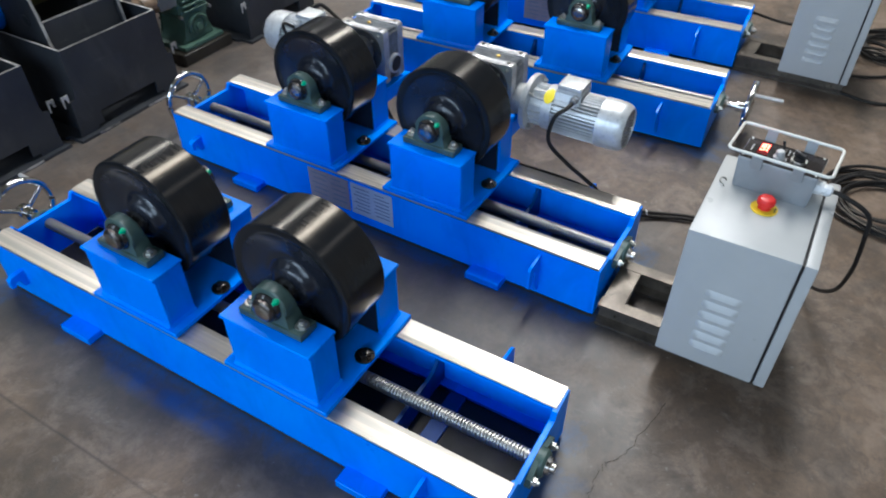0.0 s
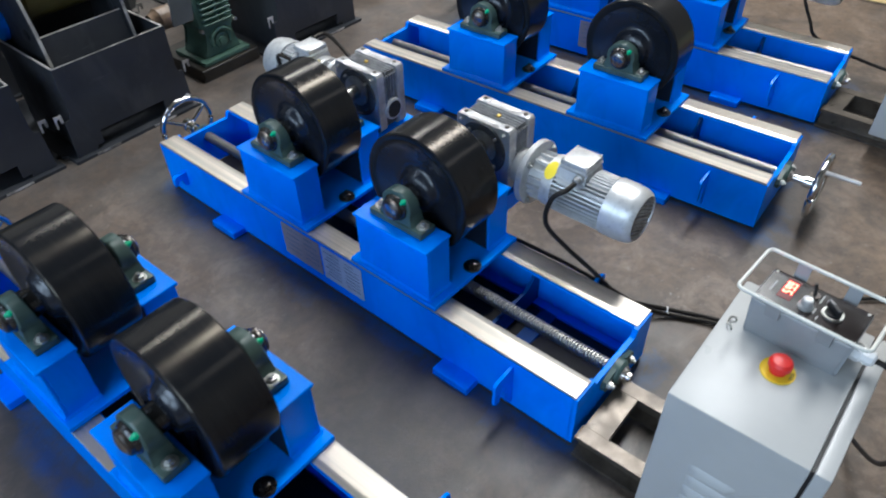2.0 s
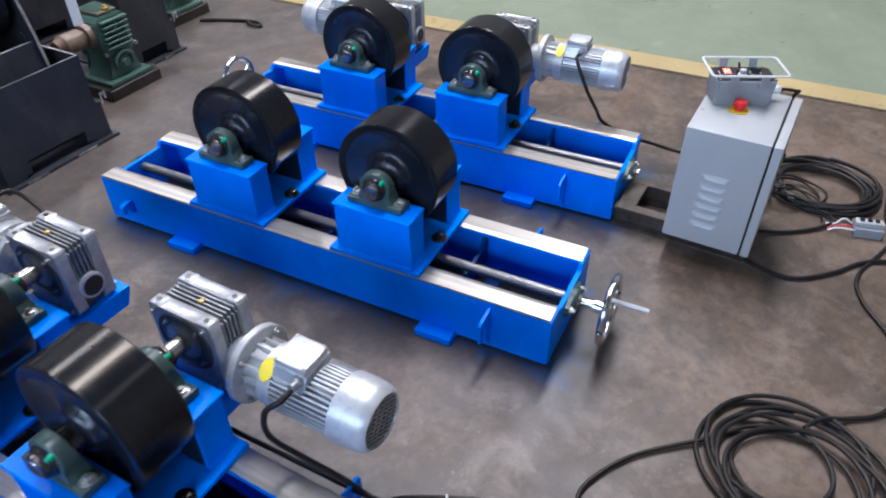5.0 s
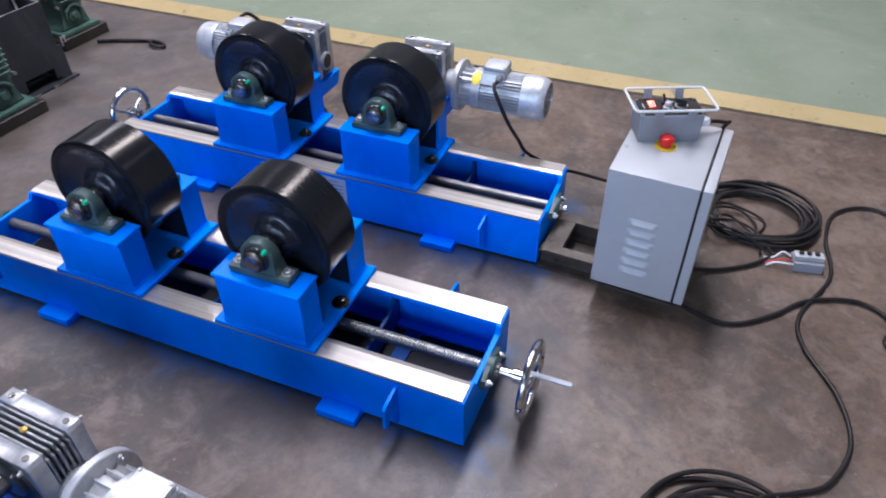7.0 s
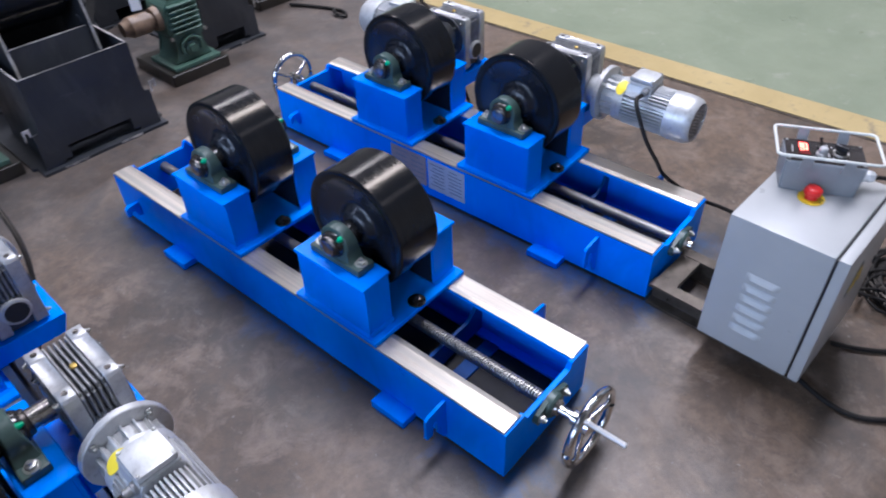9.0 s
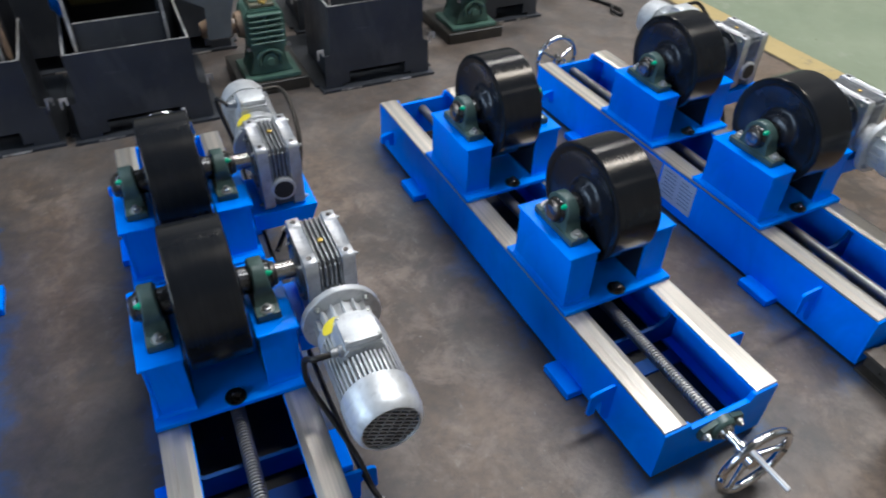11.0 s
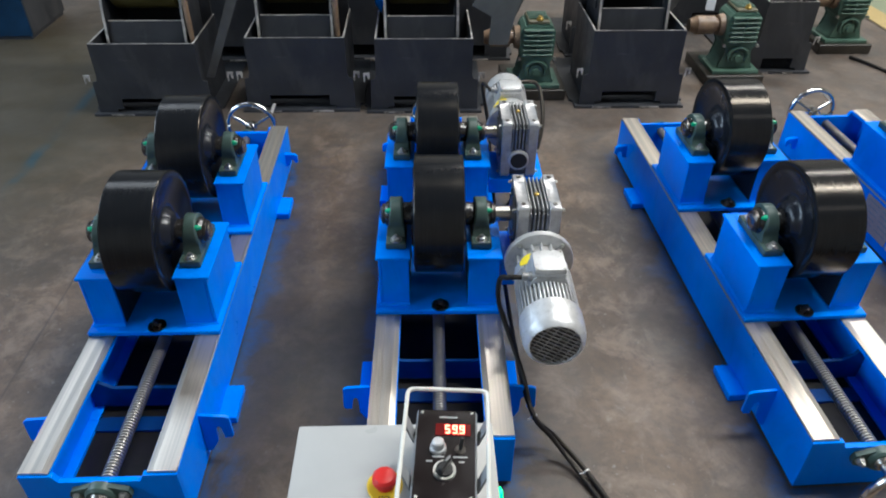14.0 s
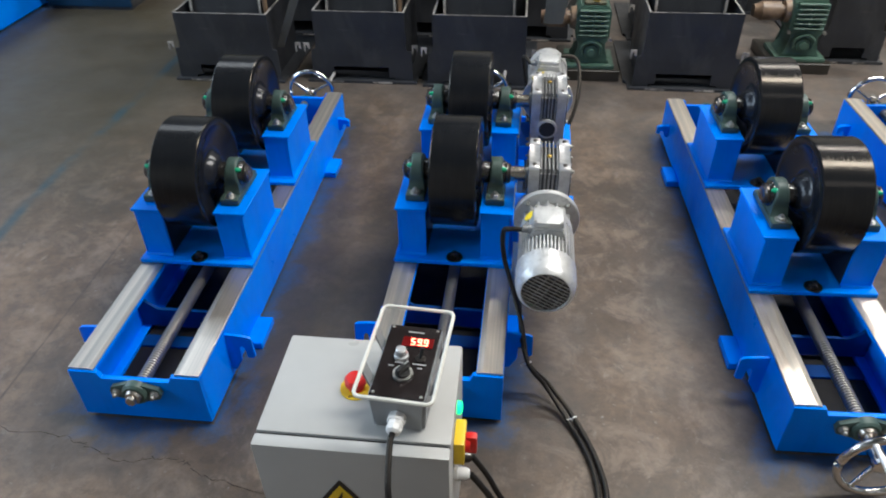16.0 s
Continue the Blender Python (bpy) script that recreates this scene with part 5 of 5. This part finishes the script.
# ---------------------------------------------------------------- dark roller stands along the back
def roller_stand(x0, x1, y, h, coat, label, brace=0, hub=None, chain=False, clips=(0, 1)):
    """An open-topped dark plate box with a tall forked frame and its drum behind. Origin: near left corner."""
    st = thing("roller_stand", pose(x0, y, 0), label, "roller stand", "dark roller stands in a row")
    w, d, t = x1 - x0, 0.40, 0.010
    bm = B()
    slot0, slot1 = 0.18 * w, 0.80 * w
    prism(bm, [(-0.030, 0.012), (slot0 - 0.03, 0.012), (slot0 - 0.03, 0.026), (slot0, 0.026), (slot0, 0.078), (slot1, 0.078), (slot1, 0.026), (slot1 + 0.03, 0.026), (slot1 + 0.03, 0.012), (w + 0.030, 0.012),
               (w + 0.026, 0.160), (w + 0.006, 0.164), (w, 0.19), (w, h), (0, h), (0, 0.19), (-0.006, 0.164), (-0.026, 0.160)], "y", 0, t)
    part("front_plate", bm, STEEL_DARK, st)
    bm = B()
    box(bm, 0.002, w - 0.002, 0.0012, t - 0.0012, h - 0.0005, h + 0.0015)
    part("cut_edge", bm, EDGE, st, "bright flame-cut plate edge")
    # rear wings are added as dark cover for the shaded gaps between stands
    bm = B()
    prism(bm, [(-0.05, -0.022), (w + 0.05, -0.022), (w + 0.05, 0.05), (w + 0.066, 0.06), (w + 0.066, d + 0.2), (-0.066, d + 0.2), (-0.066, 0.06), (-0.05, 0.05)], "z", 0.0, 0.0118)
    part("sole_plate", bm, STEEL_DARK, st)
    for k in (0.03, 0.62 * w):
        bm = B()
        box(bm, k, k + 0.22 * w, -0.0235, -0.0215, 0.003, 0.0112)
        part("cut_edge", bm, EDGE, st)
    for x in (0.0, w - t):
        bm = B()
        box(bm, x, x + t, t, d, 0.012, h)
        part("side_plate", bm, STEEL_DARK, st)
        bm = B()
        box(bm, x + 0.0012, x + t - 0.0012, t, d, h, h + 0.002)
        part("cut_edge", bm, EDGE, st)
    # height above the box is added to keep the inside dark
    bm = B()
    box(bm, t, w - t, d - t, d, 0.012, h + 0.11)
    part("back_plate", bm, STEEL_DARK, st)
    f0, f1 = 0.09 * w, 0.87 * w
    bm = B()
    prism(bm, [(0.085, 0.10), (0.095, 0.10), (0.150, h + 0.055), (0.140, h + 0.055)], "x", f0 + 0.016, f1 - 0.016)
    part("inner_plate", bm, STEEL_DARK, st)
    bm = B()
    box(bm, f0 + 0.018, f1 - 0.018, 0.140, 0.150, h + 0.0552, h + 0.057)
    part("cut_edge", bm, EDGE, st)
    for x in (f0, f1 - 0.014):
        bm = B()
        prism(bm, [(0.075, 0.05), (0.38, 0.05), (0.385, h + 0.02), (0.46, h + 0.10), (0.44, h + 0.36), (0.34, h + 0.44), (0.20, h + 0.36), (0.13, h + 0.08)], "x", x, x + 0.014)
        part("fork_plate", bm, STEEL_DARK, st)
        bm = B()
        prism(bm, [(0.0730, 0.05), (0.1280, h + 0.08), (0.1980, h + 0.362), (0.2010, h + 0.360), (0.1300, h + 0.078), (0.0755, 0.05)], "x", x + 0.0015, x + 0.0125)
        part("cut_edge", bm, EDGE, st)
        bm = B()
        lathe(bm, [(0, 0), (0, 0.022), (-0.006, 0.022), (-0.008, 0.010), (-0.008, 0)], "x", (x, 0.20, h + 0.06), 16)
        part("boss", bm, STEEL_DARK, st)
    bm = B()
    r = 0.150
    cy, cz = 0.315, h + 0.215
    lathe(bm, [(f0 + 0.024, 0), (f0 + 0.024, r - 0.01), (f0 + 0.034, r), (f1 - 0.048, r), (f1 - 0.038, r - 0.01), (f1 - 0.038, 0)], "x", (0, cy, cz), 48)
    part("drum", bm, coat, st, "olive coated drum" if coat is OLIVE else "black rubber drum")
    bm = B()
    lathe(bm, [(f0 - 0.05, 0), (f0 - 0.05, 0.04), (f0 - 0.002, 0.04), (f0 - 0.002, 0.0)], "x", (0, cy, cz), 24)
    part("journal", bm, COPPER, st)
    bm = B()
    lathe(bm, [(f1 + 0.002, 0), (f1 + 0.002, 0.04), (f1 + 0.05, 0.04), (f1 + 0.05, 0.0)], "x", (0, cy, cz), 24)
    part("journal", bm, COPPER, st)
    if hub:
        bm = B()
        lathe(bm, [(f0 - 0.001, 0.0), (f0 - 0.001, 0.075), (f0 - 0.020, 0.075), (f0 - 0.030, 0.066), (f0 - 0.042, 0.045), (f0 - 0.050, 0.040), (f0 - 0.050, 0.0)], "x", (0, 0.410, h + 0.060), 28)
        part("hub_cover", bm, hub, st, "blue enamelled hub cover")
    if chain:
        bm = B()
        tube(bm, [(w - 0.045, 0.13 + 0.004 * (k % 2), h - 0.06 + 0.022 * k) for k in range(18)], 0.013, 8)
        part("chain", bm, COPPER, st, "rusty hanging chain")
    # pale angle clips between neighbours
    for x in [(-0.058, w + 0.030, -0.102)[k] for k in clips]:
        bm = B()
        prism(bm, [(x, 0.150), (x, 0.196), (x + 0.028, 0.196), (x + 0.028, 0.165), (x + 0.020, 0.165), (x + 0.017, 0.184), (x + 0.008, 0.184), (x + 0.006, 0.150)], "y", -0.004, 0.0)
        part("angle_clip", bm, EDGE, st, "bare steel angle clip")
    if brace:
        bm = B()
        prism(bm, [(w + 0.010, 0.16), (w + 0.048, 0.16), (w + 0.265, h + 0.30), (w + 0.215, h + 0.30)], "y", 0.05, 0.058)
        part("brace", bm, BRACE, st, "grey flat diagonal brace")
    return st


STAND = "dark primed steel plate stand with an open-topped box, dusty"
FRONT = 2.475
roller_stand(-1.110, -0.640, FRONT - 0.03, 0.338, OLIVE, STAND, 1, None, True, (0,))
roller_stand(-0.425, 0.025, FRONT, 0.352, OLIVE, STAND, 0, None, True, (0, 1, 2))
roller_stand(0.160, 0.605, FRONT - 0.02, 0.352, OLIVE, STAND, 0, BLUE)
last = roller_stand(1.160, 1.585, FRONT + 0.02, 0.372, TYRE, STAND)
bm = B()
prism(bm, [(0.538, 0.425), (0.579, 0.420), (0.584, 0.900), (0.340, 0.900), (0.340, 0.860), (0.542, 0.860)], "y", 0.452, 0.460)
bmesh.ops.translate(bm, vec=(0, -0.325, 0), verts=bm.verts)
part("lever", bm, WHITE, last, "pale flat lever bar")
roller_stand(2.13, 2.39, FRONT + 0.42, 0.372, TYRE, STAND)
# stands added behind to darken the gaps, in place of unidentified clutter
for bx, by in ((-0.95, 3.10), (-0.22, 3.12), (0.36, 3.10), (1.22, 3.14), (1.95, 3.62)):
    roller_stand(bx, bx + 0.45, by, 0.36, TYRE, "extra dark plate stand filling in for the clutter behind", 1)


def worm_reducer(x, y, label):
    """A tall green cast reducer on a dark skid. Origin: middle of its foot."""
    g = thing("worm_reducer", pose(x, y, 0), label, "gear reducer", "green gear reducers")
    bm = B()
    box(bm, -0.150, 0.150, -0.075, 0.26, 0.0, 0.055, 0.004)
    part("skid", bm, SKID, g, "dark oily steel skid")
    bm = B()
    box(bm, -0.120, 0.120, -0.060, 0.16, 0.0555, 0.075, 0.005, 2)
    part("foot", bm, GEAR_GREEN, g)
    bm = B()
    prism(bm, [(-0.098, 0.0755), (0.098, 0.0755), (0.074, 0.105), (0.062, 0.15), (0.060, 0.18), (0.072, 0.196), (0.082, 0.205), (0.082, 0.330), (0.060, 0.358), (-0.060, 0.358), (-0.082, 0.330), (-0.082, 0.205), (-0.072, 0.196), (-0.060, 0.18), (-0.062, 0.15), (-0.074, 0.105)], "y", -0.030, 0.13)
    bmesh.ops.bevel(bm, geom=bm.edges[:], offset=0.006, segments=2, affect="EDGES")
    part("housing", bm, GEAR_GREEN, g)
    for k in range(6):
        zz = 0.335 - k * 0.0235
        bm = B()
        box(bm, -0.070, 0.070, -0.054, -0.029, zz, zz + 0.008, 0.002)
        part("rib", bm, GEAR_GREEN, g)
    bm = B()
    box(bm, -0.004, 0.004, -0.050, -0.0305, 0.215, 0.345, 0.001)
    part("parting_rib", bm, GEAR_GREEN, g)
    bm = B()
    tube(bm, spline([(-0.046, -0.036, 0.120), (-0.044, -0.040, 0.165), (0.0, -0.042, 0.190), (0.044, -0.040, 0.165), (0.046, -0.036, 0.120)], 6), 0.009, 8)
    part("arch_boss", bm, GEAR_GREEN, g)
    bm = B()
    lathe(bm, [(0, 0), (0, 0.036), (-0.010, 0.033), (-0.012, 0.018), (-0.020, 0.016), (-0.020, 0)], "y", (0, -0.030, 0.135), 24)
    part("bearing_cover", bm, GEAR_GREEN, g)
    for sx in (-1, 1):
        bm = B()
        rod(bm, (sx * 0.085, -0.030, 0.20), (sx * 0.085, -0.046, 0.20), 0.008, 8)
        part("bolt", bm, ZINC, g)
    bm = B()
    box(bm, -0.052, 0.052, -0.018, 0.12, 0.3582, 0.374, 0.004)
    part("top_cover", bm, BROWN_CAP, g, "tan top cover")
    for k in range(5):
        bm = B()
        box(bm, -0.046, 0.046, 0.012 + k * 0.022, 0.019 + k * 0.022, 0.3742, 0.382, 0.001)
        part("rib", bm, GEAR_GREEN, g)
    bm = B()
    lathe(bm, [(0, 0), (0, 0.016), (0.010, 0.016), (0.012, 0.010), (0.020, 0.009), (0.020, 0)], "z", (0.005, -0.004, 0.3742), 14)
    part("filler_cap", bm, BRASS, g, "yellow brass filler cap")
    bm = B()
    s = -1
    lathe(bm, [(0, 0), (0, 0.056), (s * 0.025, 0.050), (s * 0.026, 0.032), (s * 0.045, 0.032), (s * 0.046, 0.046), (s * 0.135, 0.046), (s * 0.140, 0.040), (s * 0.17, 0.030), (s * 0.17, 0)], "x", (s * 0.082, 0.05, 0.275), 28)
    part("coupling", bm, COPPER, g, "rusty shaft coupling")
    return g


REDUCER = "green cast worm gear reducer on a dark oily skid"
worm_reducer(0.925, 2.64, REDUCER)
worm_reducer(1.975, 2.80, REDUCER)
worm_reducer(2.76, 3.22, REDUCER)


def guard_plate(m, label):
    bm = B()
    prism(bm, [(-0.02, 0.24), (0.07, 0.24), (0.085, 0.33), (0.14, 0.52), (0.16, 0.80), (0.02, 0.80), (-0.045, 0.52), (-0.10, 0.42), (-0.01, 0.37)], "y", 0, 0.006)
    ob = part("guard_plate", bm, GUARD)
    ob.matrix_world = m
    return tagged(ob, label, "guard plate")


guard_plate(pose(0.700, 2.52, 0.06), "scuffed grey sheet guard hanging beside the reducer")


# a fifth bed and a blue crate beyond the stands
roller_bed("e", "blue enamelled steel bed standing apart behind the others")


def blue_crate(m, label):
    fr = thing("blue_crate", m, label, "blue machine base")
    bm = B()
    box(bm, 0, 0.56, 0, 0.012, 0.02, 0.52, 0.003)
    part("front_panel", bm, BLUE_DARK, fr)
    bm = B()
    box(bm, 0.548, 0.56, 0.0125, 0.46, 0.02, 0.52, 0.003)
    part("side_panel", bm, STEEL_DARK, fr)
    bm = B()
    box(bm, 0, 0.547, 0.0125, 0.46, 0.50, 0.512, 0.003)
    part("top_panel", bm, BLUE_DARK, fr)
    bm = B()
    box(bm, 0.01, 0.55, 0.01, 0.45, 0.0, 0.0195)
    part("plinth", bm, STEEL_DARK, fr)


blue_crate(pose(-2.43, 3.42, 0), "dark blue enamelled machine base on the floor")
